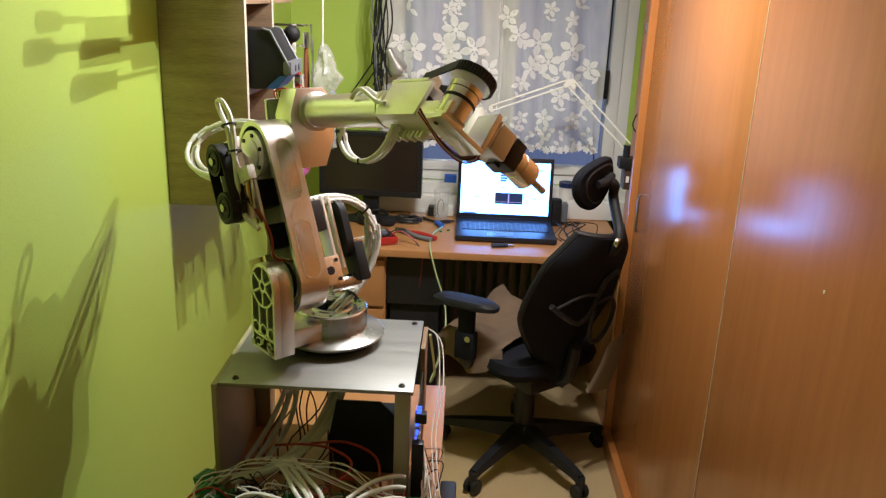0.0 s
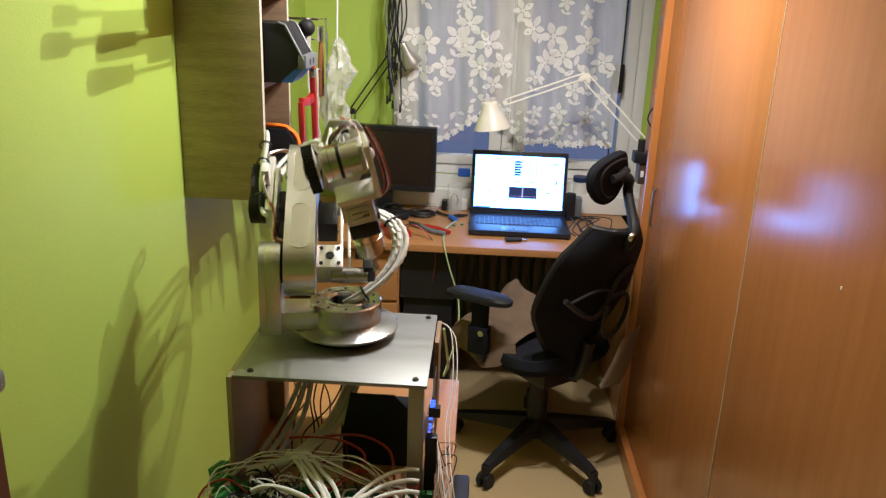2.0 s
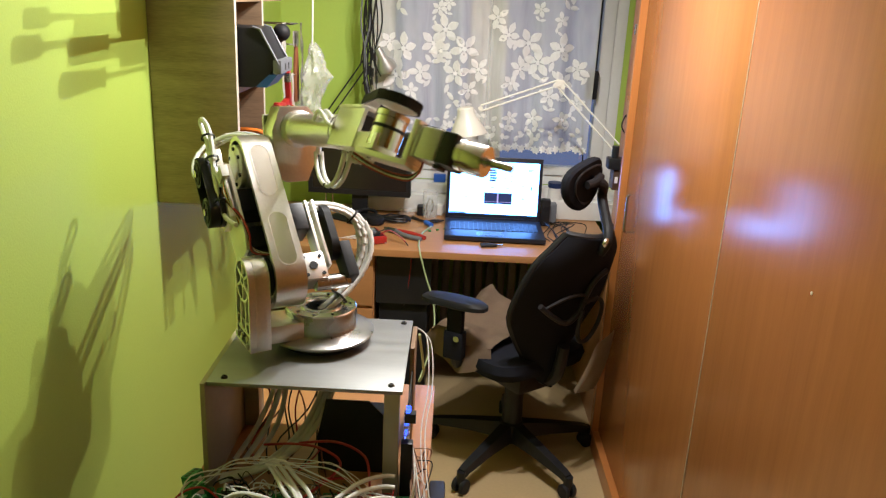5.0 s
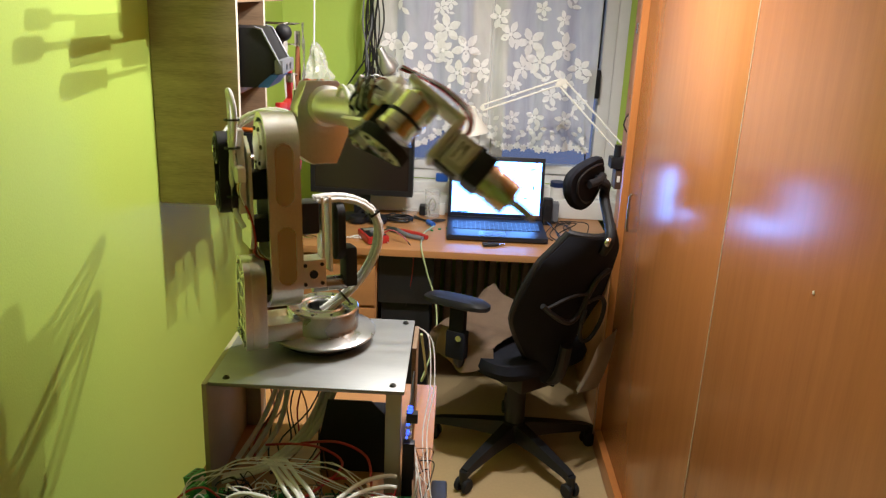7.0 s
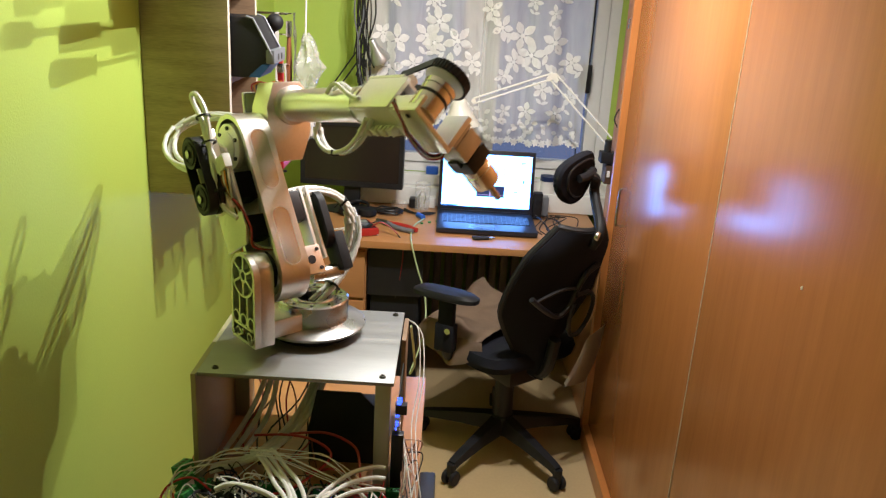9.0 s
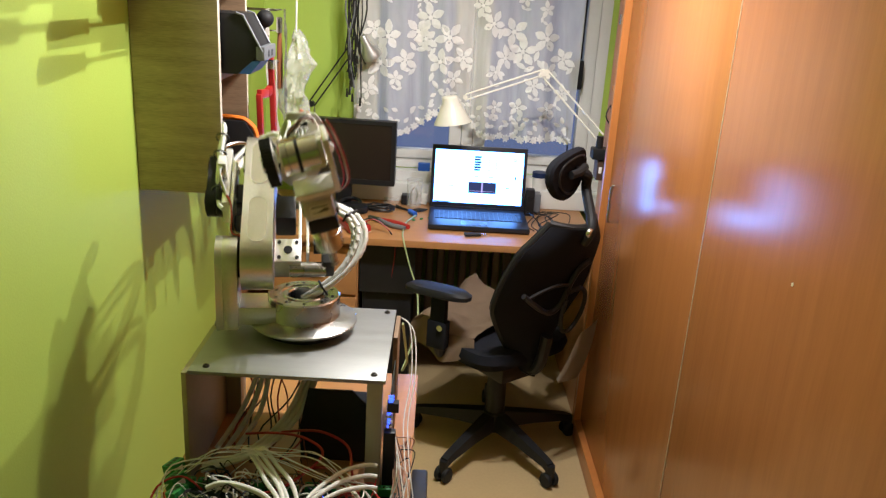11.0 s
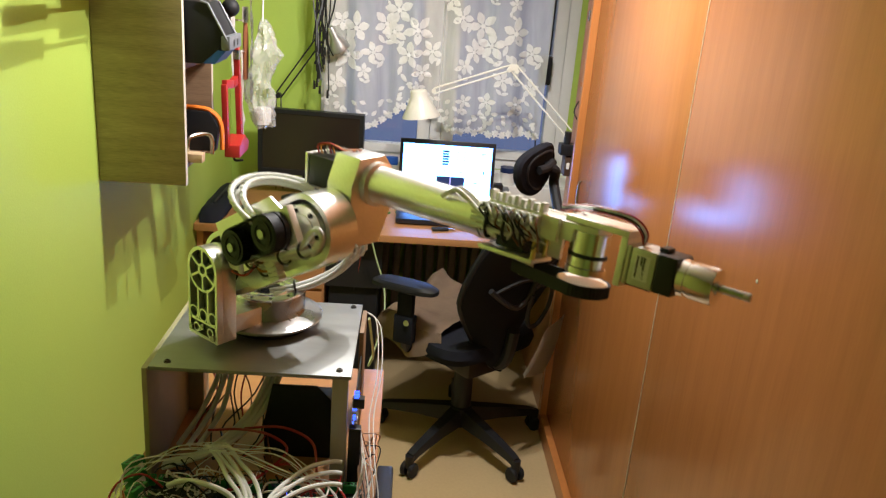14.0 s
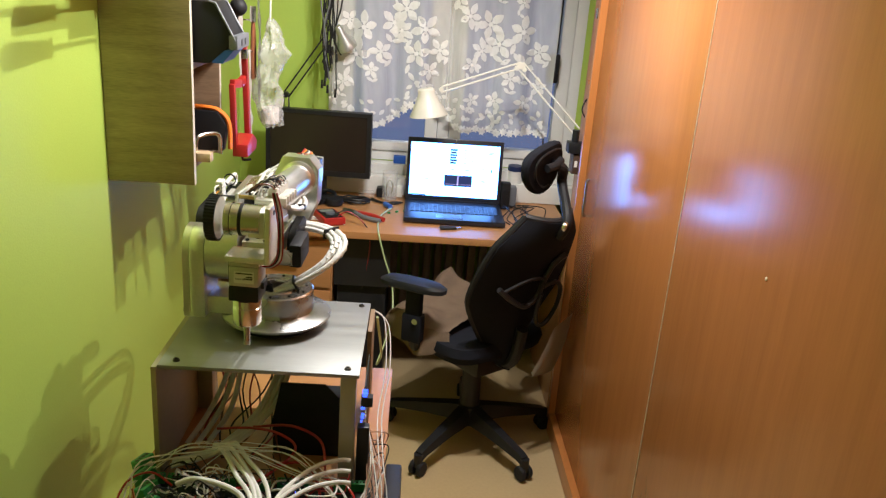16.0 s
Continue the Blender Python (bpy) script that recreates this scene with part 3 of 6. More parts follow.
    for x, y in ((-0.010, 0.003), (0.001, -0.006), (0.011, 0.005)):
        cyl(bm, 0.0050, 0.0340, mv(x, y, -0.0170), seg=12)
    for k in range(20):
        loop.append(part("cable_piece", bm.copy(), CABLEW, R, "short piece of a white cable loop"))
    bm.free()
    slung = []
    bm = B()
    for x, y in ((-0.0062, 0.001), (0.0062, -0.001)):
        cyl(bm, 0.0046, 0.0210, mv(x, y, -0.0105), seg=12)
    for k in range(18):
        o = part("cable_piece", bm.copy(), CABLEW, R, "short piece of a slung white cable pair")
        slung.append(o)
        if k == 8:
            part("cable_tie", boxes((-0.0125, -0.0062, -0.002, 0.0125, 0.0062, 0.002)), BLACK, o, bevel=0.0008)
    bm.free()
    return R, tt, ua, fa, wr, tl, pieces, loop, slung


ROBOT = robot()

# ---- window side ----
def sheer(name, col, cover):
    m = bpy.data.materials.new(name)
    m.use_nodes = True
    nt = m.node_tree
    b = nt.nodes["Principled BSDF"]
    b.inputs["Base Color"].default_value, b.inputs["Roughness"].default_value = (*col, 1), 0.8
    n = nt.nodes.new("ShaderNodeTexNoise")
    n.inputs["Scale"].default_value = 9
    r = nt.nodes.new("ShaderNodeMapRange")
    r.inputs["To Min"].default_value, r.inputs["To Max"].default_value = cover - 0.1, cover + 0.1
    nt.links.new(n.outputs["Fac"], r.inputs["Value"])
    nt.links.new(r.outputs[0], b.inputs["Alpha"])
    return m


SHEER = sheer("sheer_voile", (0.74, 0.735, 0.73), 0.52)
LACE = sheer("embroidered_lace", (0.90, 0.89, 0.87), 0.84)
GLASS = mat("window_glass", (0.9, 0.95, 1.0), 0.03, var=0.0, trans=1.0)
PVC = mat("white_pvc_frame", (0.78, 0.77, 0.74), 0.3, var=0.03)
CLEAR = mat("clear_plastic", (0.88, 0.9, 0.9), 0.12, var=0.03, alpha=0.16)
CREAM = mat("cream_lacquer", (0.72, 0.69, 0.61), 0.35, var=0.04)
GREYP = mat("grey_plastic", (0.16, 0.17, 0.19), 0.4, var=0.1)
BLUEP = mat("blue_plastic", (0.03, 0.13, 0.55), 0.4, var=0.1)
REDP = mat("red_lacquer", (0.42, 0.025, 0.02), 0.38, var=0.12, scale=12)
ORANGE = mat("orange_rubber", (0.80, 0.20, 0.02), 0.5, var=0.08)
BAGP = mat("thin_plastic_bag", (0.70, 0.70, 0.68), 0.16, var=0.10, scale=25, bump=1.0, fine=50, alpha=0.34)
NICKEL = mat("nickel_plate", (0.68, 0.67, 0.65), 0.25, 1.0, var=0.08)


def window():
    w = thing("window_1", "white pvc window with two sashes at dusk", "window", kind="structure")
    y0, y1 = YW - 0.004, YW + 0.07
    x0, x1, z0, z1 = WX0, WX1, WZ0, WZ1
    part("window_frame", boxes((x0, y0, z0, x0 + 0.05, y1, z1), (x1 - 0.05, y0, z0, x1, y1, z1), (x0 + 0.05, y0, z0, x1 - 0.05, y1, z0 + 0.045), (x0 + 0.05, y0, z1 - 0.05, x1 - 0.05, y1, z1)), PVC, w, bevel=0.003)
    part("mullion", boxes((0.135, y0 - 0.006, z0 + 0.045, 0.185, y1, z1 - 0.05)), PVC, w, bevel=0.003)
    for a, b in ((x0 + 0.052, 0.133), (0.187, x1 - 0.052)):
        s = part("sash", boxes((a, y0 - 0.012, z0 + 0.047, a + 0.055, y1 - 0.02, z1 - 0.052), (b - 0.055, y0 - 0.012, z0 + 0.047, b, y1 - 0.02, z1 - 0.052),
                               (a + 0.055, y0 - 0.012, z0 + 0.047, b - 0.055, y1 - 0.02, z0 + 0.085), (a + 0.055, y0 - 0.012, z1 - 0.11, b - 0.055, y1 - 0.02, z1 - 0.052)), PVC, w, bevel=0.004)
        g = part("pane", boxes((a + 0.055, y0 + 0.02, z0 + 0.085, b - 0.055, y0 + 0.026, z1 - 0.11)), GLASS, s)
        g.visible_shadow = False
    solid("window_sill", boxes((x0 - 0.04, 3.50, 0.7515, WR, YW - 0.005, 0.835), (x0 - 0.04, 3.545, 0.836, WR, YW - 0.005, WZ0 - 0.002)), PVC, "white window sill board above the desk", "sill", "structure", bevel=0.004)


window()


def hem(x):
    base = 1.055 + 0.012 * abs(math.sin(x * 48))
    if x < 0.02:
        return base + 0.10 * max(0, (x + 0.12) / 0.14) ** 1.2
    if x < 0.22:
        return base + 0.11 * (1 - ((x - 0.02) / 0.20) ** 2)
    return base


def drape(x, z):
    """How far the cloth swings towards the room."""
    f = (2.2 - z) / 1.1
    return 0.018 * math.sin(x * 31 + 0.5) * (0.4 + f) + 0.010 * math.sin(x * 73 + z * 3) * f + 0.008 * math.sin(z * 9 + x * 11)


def petal(bm, cx, cz, ang, ln, wd, lift=0.004):
    pts = [(0.10, 0), (0.35, 0.42), (0.62, 0.5), (0.88, 0.25), (1.0, 0), (0.88, -0.25), (0.62, -0.5), (0.35, -0.42)]
    vs = []
    for a, b in pts:
        u, v = a * ln, b * wd
        x, z = cx + u * math.cos(ang) - v * math.sin(ang), cz + u * math.sin(ang) + v * math.cos(ang)
        vs.append(bm.verts.new((x, 3.515 - drape(x, z) - lift, z)))
    bm.faces.new(vs)


def flower(bm, x, z, s, turn=0.0, n=5):
    for k in range(n):
        petal(bm, x, z, turn + 2 * math.pi * k / n, s * (1.0 + 0.12 * math.sin(3.1 * k + 9 * x)), s * 0.54)
    vs = [bm.verts.new((x + 0.16 * s * math.cos(t), 3.515 - drape(x, z) - 0.006, z + 0.16 * s * math.sin(t))) for t in [math.pi * i / 4 for i in range(8)]]
    bm.faces.new(vs)


def curtain():
    c = thing("lace_curtain", "white sheer voile curtain embroidered with large lace flowers", "curtain")
    for name, xa, xb in (("left_panel", -0.335, 0.16), ("right_panel", 0.165, 0.62)):
        bm = B()
        nx, nz = 90, 26
        g = []
        for i in range(nx + 1):
            x = xa + (xb - xa) * i / nx
            lo = hem(x)
            g.append([bm.verts.new((x, 3.515 - drape(x, lo + (2.2 - lo) * k / nz), lo + (2.2 - lo) * k / nz)) for k in range(nz + 1)])
        for i in range(nx):
            for k in range(nz):
                bm.faces.new((g[i][k], g[i + 1][k], g[i + 1][k + 1], g[i][k + 1]))
        p = part("panel", bm, SHEER, c)
        bm = B()
        for i in range(0, int((xb - xa) / 0.03)):
            x = xa + 0.015 + 0.03 * i
            flower(bm, x, hem(x) + 0.006, 0.019, i, 7)
        tagged(part("scalloped_hem", bm, LACE, p, smooth=False), kind="stuff")
        bm = B()
        rnd = random.Random(3 if xa < 0 else 8)
        for i in range(int((xb - xa) / 0.055)):
            x = xa + 0.03 + 0.055 * i
            for k in range(4):
                petal(bm, x + rnd.uniform(-.015, .015), hem(x) + 0.06 + rnd.uniform(-.02, .04), rnd.uniform(0, 6.28), 0.035, 0.018)
        tagged(part("leaf_border", bm, LACE, p, smooth=False), kind="stuff")
    spots = [(-0.207, 1.474, 0.055, .3), (-0.235, 1.36, 0.058, .1), (-0.08, 1.50, 0.05, 1.1), (-0.03, 1.56, 0.055, .5), (-0.045, 1.47, 0.045, 2.), (0.055, 1.485, 0.055, .9), (0.02, 1.38, 0.05, .2),
             (-0.06, 1.645, 0.03, 0), (-0.02, 1.67, 0.028, 1), (0.12, 1.40, 0.042, 2.2), (-0.17, 1.30, 0.034, 1.5), (-0.29, 1.24, 0.034, .8), (0.33, 1.52, 0.055, .7), (0.375, 1.44, 0.055, 1.6), (0.30, 1.41, 0.04, .1),
             (0.47, 1.50, 0.055, .2), (0.46, 1.62, 0.03, .5), (0.37, 1.66, 0.03, 1.2), (0.24, 1.55, 0.045, 2.4), (0.26, 1.35, 0.035, 1.), (0.55, 1.42, 0.045, 2.), (0.43, 1.30, 0.04, 1.3), (0.27, 1.20, 0.03, .6), (0.56, 1.27, 0.035, .4),
             (0.19, 1.62, 0.04, 1.9), (0.50, 1.75, 0.05, 1.), (-0.2, 1.72, 0.05, .4), (0.1, 1.78, 0.05, 2.),
             (-0.13, 1.38, 0.045, 1.9), (-0.27, 1.50, 0.04, 2.3), (0.08, 1.31, 0.038, .9), (0.49, 1.36, 0.045, .9), (0.37, 1.20, 0.036, .2), (0.50, 1.20, 0.036, 1.8)]
    for x, z, s, t in spots:
        bm = B()
        s *= 1.18
        flower(bm, x, z, s, t)
        for k in range(2):
            petal(bm, x + s * 0.6 * math.cos(t + 2.2 + k), z - s * (0.7 + 0.6 * k), t + 4.2 + k, s * 0.85, s * 0.34)
        part("lace_flower", bm, LACE, c, smooth=False)
    bm = B()
    tube(bm, [(-0.36, 3.515, 2.205), (0.66, 3.515, 2.205)], 0.008, 10, smooth=0)
    part("curtain_rod", bm, NICKEL, c)


curtain()


def radiator():
    r = thing("radiator", "brown ribbed radiator below the window under the desk", "radiator")
    m = mat("brown_radiator_paint", (0.20, 0.155, 0.12), 0.4, var=0.1)
    for i in range(12):
        part("rib", boxes((-0.10 + 0.052 * i, 3.52, 0.10, -0.066 + 0.052 * i, 3.58, 0.70)), m, r, bevel=0.008)
    part("pipe", boxes((-0.11, 3.535, 0.14, 0.55, 3.56, 0.165)), m, r, bevel=0.004)
    part("leg", boxes((-0.09, 3.53, 0.0, -0.07, 3.57, 0.10)), m, r)
    part("leg", boxes((0.48, 3.53, 0.0, 0.50, 3.57, 0.10)), m, r)


radiator()


def monitor():
    m = thing("monitor", "black widescreen monitor, switched off, on the desk", "monitor", pose(-0.372, 3.37, 0.75, 0, 0, -3))
    # the brown in the dark colour imitates the wardrobe's warm reflection
    scr = mat("dark_screen_warm_reflection", (0.024, 0.017, 0.014), 0.14, var=0.05)
    part("back_shell", boxes((-0.223, 0.0, 0.105, 0.223, 0.045, 0.382)), BLACK, m, bevel=0.004)
    bm = B()
    o = [(-0.2235, 0.1045), (0.2235, 0.1045), (0.2235, 0.3825), (-0.2235, 0.3825)]
    i = [(-0.205, 0.128), (0.205, 0.128), (0.205, 0.366), (-0.205, 0.366)]
    ring_plate(bm, o, i, 0.008, mv(0, 0.0, 0) @ XZ)
    part("bezel", bm, BLACK, m, bevel=0.001)
    part("screen", boxes((-0.206, -0.004, 0.127, 0.206, -0.001, 0.367)), scr, m, "dark glossy screen")
    part("neck", boxes((-0.035, 0.012, 0.008, 0.035, 0.035, 0.12)), BLACK, m, bevel=0.003)
    bm = B()
    lathe(bm, [(0.105, 0.001), (0.105, 0.006), (0.06, 0.014), (0.03, 0.016)], mv(0, -0.005, 0) @ Matrix.Diagonal((1.15, 0.8, 1, 1)))
    part("stand_base", bm, BLACK, m)


monitor()


def laptop():
    m = thing("laptop", "open black laptop with a bright white program window on its screen", "laptop", pose(0.2145, 3.083, 0.7515))
    dark = mat("laptop_shell", (0.016, 0.018, 0.026), 0.32, var=0.1)
    key = mat("laptop_keys", (0.010, 0.010, 0.012), 0.5, var=0.1)
    b = part("base", boxes((-0.2065, 0, 0.004, 0.2065, 0.272, 0.024)), dark, m, bevel=0.004)
    part("touchpad", boxes((-0.075, 0.014, 0.0242, 0.035, 0.074, 0.0248)), mat("touchpad", (0.022, 0.025, 0.035), 0.25), b)
    for r_ in range(6):
        n = 19
        for c in range(n):
            x = -0.180 + 0.0192 * c
            part("key", boxes((x, 0.098 + 0.0195 * r_, 0.0242, x + 0.0160, 0.1145 + 0.0195 * r_, 0.0268)), key, b)
    part("hinge", boxes((-0.19, 0.268, 0.018, 0.19, 0.282, 0.030)), dark, m, bevel=0.003)
    lid = part("lid", boxes((-0.2065, 0.0, 0.0, 0.2065, 0.010, 0.272)), dark, m, "black lid with the lit screen", bevel=0.003, at=mv(0, 0.276, 0.022) @ rx(-8))
    white = mat("lit_screen", (0.02, 0.02, 0.02), 0.3, var=0.0, emit=(0.11, 0.33, 1.0), emit_power=11.0)
    part("screen", boxes((-0.192, -0.0022, 0.024, 0.192, -0.0004, 0.252)), white, lid, "white lit program window")
    blue = mat("screen_blue", (0.02, 0.02, 0.02), 0.3, var=0, emit=(0.01, 0.06, 0.30), emit_power=0.4)
    navy = mat("screen_navy", (0.02, 0.02, 0.02), 0.3, var=0, emit=(0.02, 0.04, 0.16), emit_power=0.8)
    grey = mat("screen_grey", (0.02, 0.02, 0.02), 0.3, var=0, emit=(0.35, 0.42, 0.55), emit_power=1.0)
    lilac = mat("screen_trace", (0.02, 0.02, 0.02), 0.3, var=0, emit=(0.5, 0.45, 1.0), emit_power=1.2)

    def mark(x0, z0, x1, z1, mm, d=0.0):
        part("screen_mark", boxes((x0, -0.0030 - d, z0, x1, -0.0024 - d, z1)), mm, lid)
    for k in range(6):
        mark(-0.022, 0.2225 - 0.011 * k, 0.008 - 0.004 * (k % 2), 0.2305 - 0.011 * k, blue)
        for x in (0.040, 0.070):
            mark(x, 0.225 - 0.011 * k, x + 0.007, 0.228 - 0.011 * k, grey)
    mark(-0.042, 0.070, 0.078, 0.118, navy)
    mark(0.014, 0.072, 0.020, 0.116, lilac, 0.001)
    mark(-0.040, 0.078, 0.076, 0.0795, lilac, 0.001)
    for x0, z0, x1, z1 in ((-0.015, 0.140, -0.002, 0.143), (0.045, 0.140, 0.065, 0.143), (0.145, 0.222, 0.165, 0.225), (0.145, 0.216, 0.160, 0.219), (-0.13, 0.096, -0.11, 0.098), (0.12, 0.095, 0.135, 0.099), (0.12, 0.150, 0.13, 0.152)):
        mark(x0, z0, x1, z1, grey)
    mark(0.158, 0.136, 0.163, 0.150, blue)
    mark(-0.19, 0.0245, -0.12, 0.029, navy)
    bm = B()
    cyl(bm, 0.003, 0.002, mv(0, -0.0003, 0.262) @ rx(90), seg=12)
    part("webcam", bm, STEEL, lid)


laptop()


def anglepoise():
    l = thing("desk_lamp", "cream anglepoise lamp clamped beside the window", "lamp")
    a, j, s = Vector((0.668, 3.12, 1.16)), Vector((0.432, 3.20, 1.392)), Vector((0.128, 3.20, 1.276))
    for d in (-0.011, 0.011):
        bm = B()
        tube(bm, [a + Vector((d, 0, d)), j + Vector((d, 0, d))], 0.0038, 8, smooth=0)
        part("lower_arm", bm, CREAM, l)
        bm = B()
        tube(bm, [j + Vector((0, -0.008, d)), s + Vector((0, -0.008, d))], 0.0038, 8, smooth=0)
        part("upper_arm", bm, CREAM, l)
    for p in (j, j + Vector((0.016, 0, -0.016)), j + Vector((-0.014, -0.008, -0.012)), s):
        bm = B()
        cyl(bm, 0.009, 0.022, mv(*p) @ mv(0, -0.013, 0) @ ALONG_Y, seg=14)
        part("joint", bm, CREAM, l)
    part("hinge_plate", boxes((0.415, 3.19, 1.376, 0.452, 3.193, 1.402)), CREAM, l, bevel=0.002)
    bm = B()
    prof = [(0.026, 0.0), (0.032, 0.006), (0.036, 0.03), (0.046, 0.05), (0.076, 0.105), (0.0765, 0.108), (0.074, 0.106), (0.044, 0.052), (0.030, 0.03), (0.004, 0.012)]
    lathe(bm, prof, mv(0.068, 3.195, 1.278) @ ry(-9) @ rx(180))
    part("shade", bm, CREAM, l, "cream conical lamp shade")
    bm = B()
    cyl(bm, 0.014, 0.05, mv(0.668, 3.12, 1.115), seg=18)
    part("clamp_post", bm, BLACK, l)
    part("clamp", boxes((0.640, 3.09, 1.075, 0.705, 3.15, 1.118)), BLACK, l, bevel=0.004)
    bm = B()
    tube(bm, [(0.70, 3.12, 1.13), (0.70, 3.09, 1.2), (0.672, 3.08, 1.25), (0.69, 3.10, 1.29), (0.70, 3.13, 1.25)], 0.003, 6)
    part("cord", bm, BLACK, l)


anglepoise()


def side_shelf():
    s = thing("shelf_unit", "cherry veneer shelf unit standing beside the window", "shelf")
    part("side_panel", boxes((0.700, 3.06, 0.0, 1.28, 3.10, ZC - 0.01)), FRAMEWOOD, s)
    part("front_edge", boxes((0.700, 3.101, 0.0, 0.716, 3.21, ZC - 0.01)), FRAMEWOOD, s, bevel=0.001)
    for z in (1.345, 1.59, 1.61):
        part("hinge", boxes((0.690, 3.11, z, 0.6995, 3.135, z + 0.018)), NICKEL if z > 1.5 else FRAMEWOOD, s, bevel=0.002)


side_shelf()


def wall_socket():
    o = thing("socket_box", "brown socket box with a white switch on the shelf side", "socket")
    part("housing", boxes((0.665, 3.101, 0.99, 0.699, 3.17, 1.07)), mat("brown_bakelite", (0.07, 0.04, 0.025), 0.4), o, bevel=0.004)
    part("switch", boxes((0.672, 3.095, 1.02, 0.684, 3.1005, 1.045)), WHITE, o, bevel=0.002)


wall_socket()


def hanging_phone():
    o = thing("handset", "black handset hanging on the window frame", "handset")
    part("body", boxes((0.596, 3.545, 1.29, 0.648, 3.58, 1.415)), BLACK, o, bevel=0.008)
    part("strap", boxes((0.632, 3.585, 1.416, 0.642, 3.60, 1.72)), BLACK, o)
    bm = B()
    tube(bm, [(0.61, 3.585, 1.29), (0.60, 3.57, 1.18), (0.612, 3.56, 1.06), (0.62, 3.55, 0.84)], 0.003, 6)
    part("cord", bm, BLACK, o)


hanging_phone()


def black_lamp():
    l = thing("work_lamp", "black spring-arm work lamp with a grey metal shade", "lamp")
    a, b = Vector((-0.53, 3.50, 1.17)), Vector((-0.335, 3.45, 1.45))
    for d in (-0.010, 0.010):
        bm = B()
        tube(bm, [a + Vector((d, 0, -d)), b + Vector((d, 0, -d))], 0.0035, 8, smooth=0)
        part("arm", bm, BLACK, l)
        bm = B()
        tube(bm, [a + Vector((d, 0, 0)), Vector((-0.522 + 1.6 * d, 3.50, 0.752))], 0.0035, 8, smooth=0)
        part("stand_rod", bm, NICKEL, l)
    bm = B()
    cyl(bm, 0.012, 0.03, mv(a.x, a.y + 0.015, a.z) @ rx(90), seg=14)
    part("joint", bm, BLACK, l)
    bm = B()
    lathe(bm, [(0.014, 0), (0.020, 0.01), (0.022, 0.05), (0.050, 0.10), (0.052, 0.125), (0.049, 0.123), (0.018, 0.05), (0.004, 0.02)], mv(-0.31, 3.44, 1.475) @ rz(35) @ ry(150) @ Matrix.Scale(0.82, 4))
    part("shade", bm, mat("grey_metal_shade", (0.5, 0.5, 0.49), 0.35, 0.7), l, "grey metal lamp shade")


black_lamp()


def hung_cables():
    c = thing("hanging_cables", "bunch of dark cables and test leads hung beside the window", "cable")
    rnd = random.Random(5)
    part("hook", boxes((-0.36, YW - 0.03, 1.98, -0.30, YW - 0.001, 1.99)), NICKEL, c)
    for k in range(13):
        x = -0.35 + rnd.uniform(-.025, .045)
        lo = rnd.uniform(1.20, 1.45)
        bm = B()
        tube(bm, [(-0.33, YW - 0.02, 1.985), (x, 3.47 + rnd.uniform(-.02, .02), 1.75), (x + rnd.uniform(-.02, .02), 3.45, 1.58), (x + rnd.uniform(-.02, .02), 3.45, 1.44), (x + rnd.uniform(-.02, .02), 3.45, lo)], rnd.choice((0.0028, 0.0035, 0.0045)), 6)
        part("cable", bm, (BLACK, BLACK, RUBBER, BLACK, GREYP, BLACK)[k % 6], c)
        bm = B()
        cyl(bm, 0.006, 0.035, mv(x, 3.45, lo - 0.03), r2=0.004, seg=8)
        part("plug", bm, BLACK, c)


hung_cables()

# ---- wall cabinet and its contents ----
KX0, KX1, KY0, KY1, KZ0, KZ1 = WL + 0.002, -0.535, 2.055, 2.62, 1.136, 2.1


def wall_cabinet():
    c = thing("wall_cabinet", "grey oak laminate wall shelf with open compartments full of tools", "cabinet")
    edge = mat("pale_edge_band", (0.62, 0.56, 0.46), 0.5, var=0.08)
    part("side_panel", boxes((KX0, KY0, KZ0, KX1 - 0.001, KY0 + 0.018, KZ1)), OAK, c, bevel=0.0006)
    part("edge_band", boxes((KX1 - 0.001, KY0, KZ0, KX1, KY0 + 0.018, KZ1)), edge, c)
    part("partition", boxes((KX0 + 0.005, 2.345, 1.16, KX1 - 0.001, 2.361, KZ1)), OAKIN, c)
    part("edge_band", boxes((KX1 - 0.001, 2.345, 1.16, KX1, 2.361, KZ1)), edge, c)
    part("back_panel", boxes((KX0, KY0 + 0.0185, 1.16, KX0 + 0.004, KY1, KZ1)), OAKIN, c)
    for z in (1.177, 1.432, 1.66):
        part("shelf", boxes((KX0 + 0.0045, KY0 + 0.019, z, KX1 - 0.004, 2.3445, z + 0.016)), OAKIN, c, bevel=0.0006)
    for z in (1.66,):
        part("shelf", boxes((KX0 + 0.0045, 2.3615, z, KX1 - 0.004, KY1, z + 0.016)), OAKIN, c)
    part("pegboard", boxes((KX0, 2.3615, 1.20, KX0 + 0.01, 2.95, 1.64)), mat("brown_hardboard", (0.33, 0.22, 0.13), 0.6, var=0.12), c)


wall_cabinet()


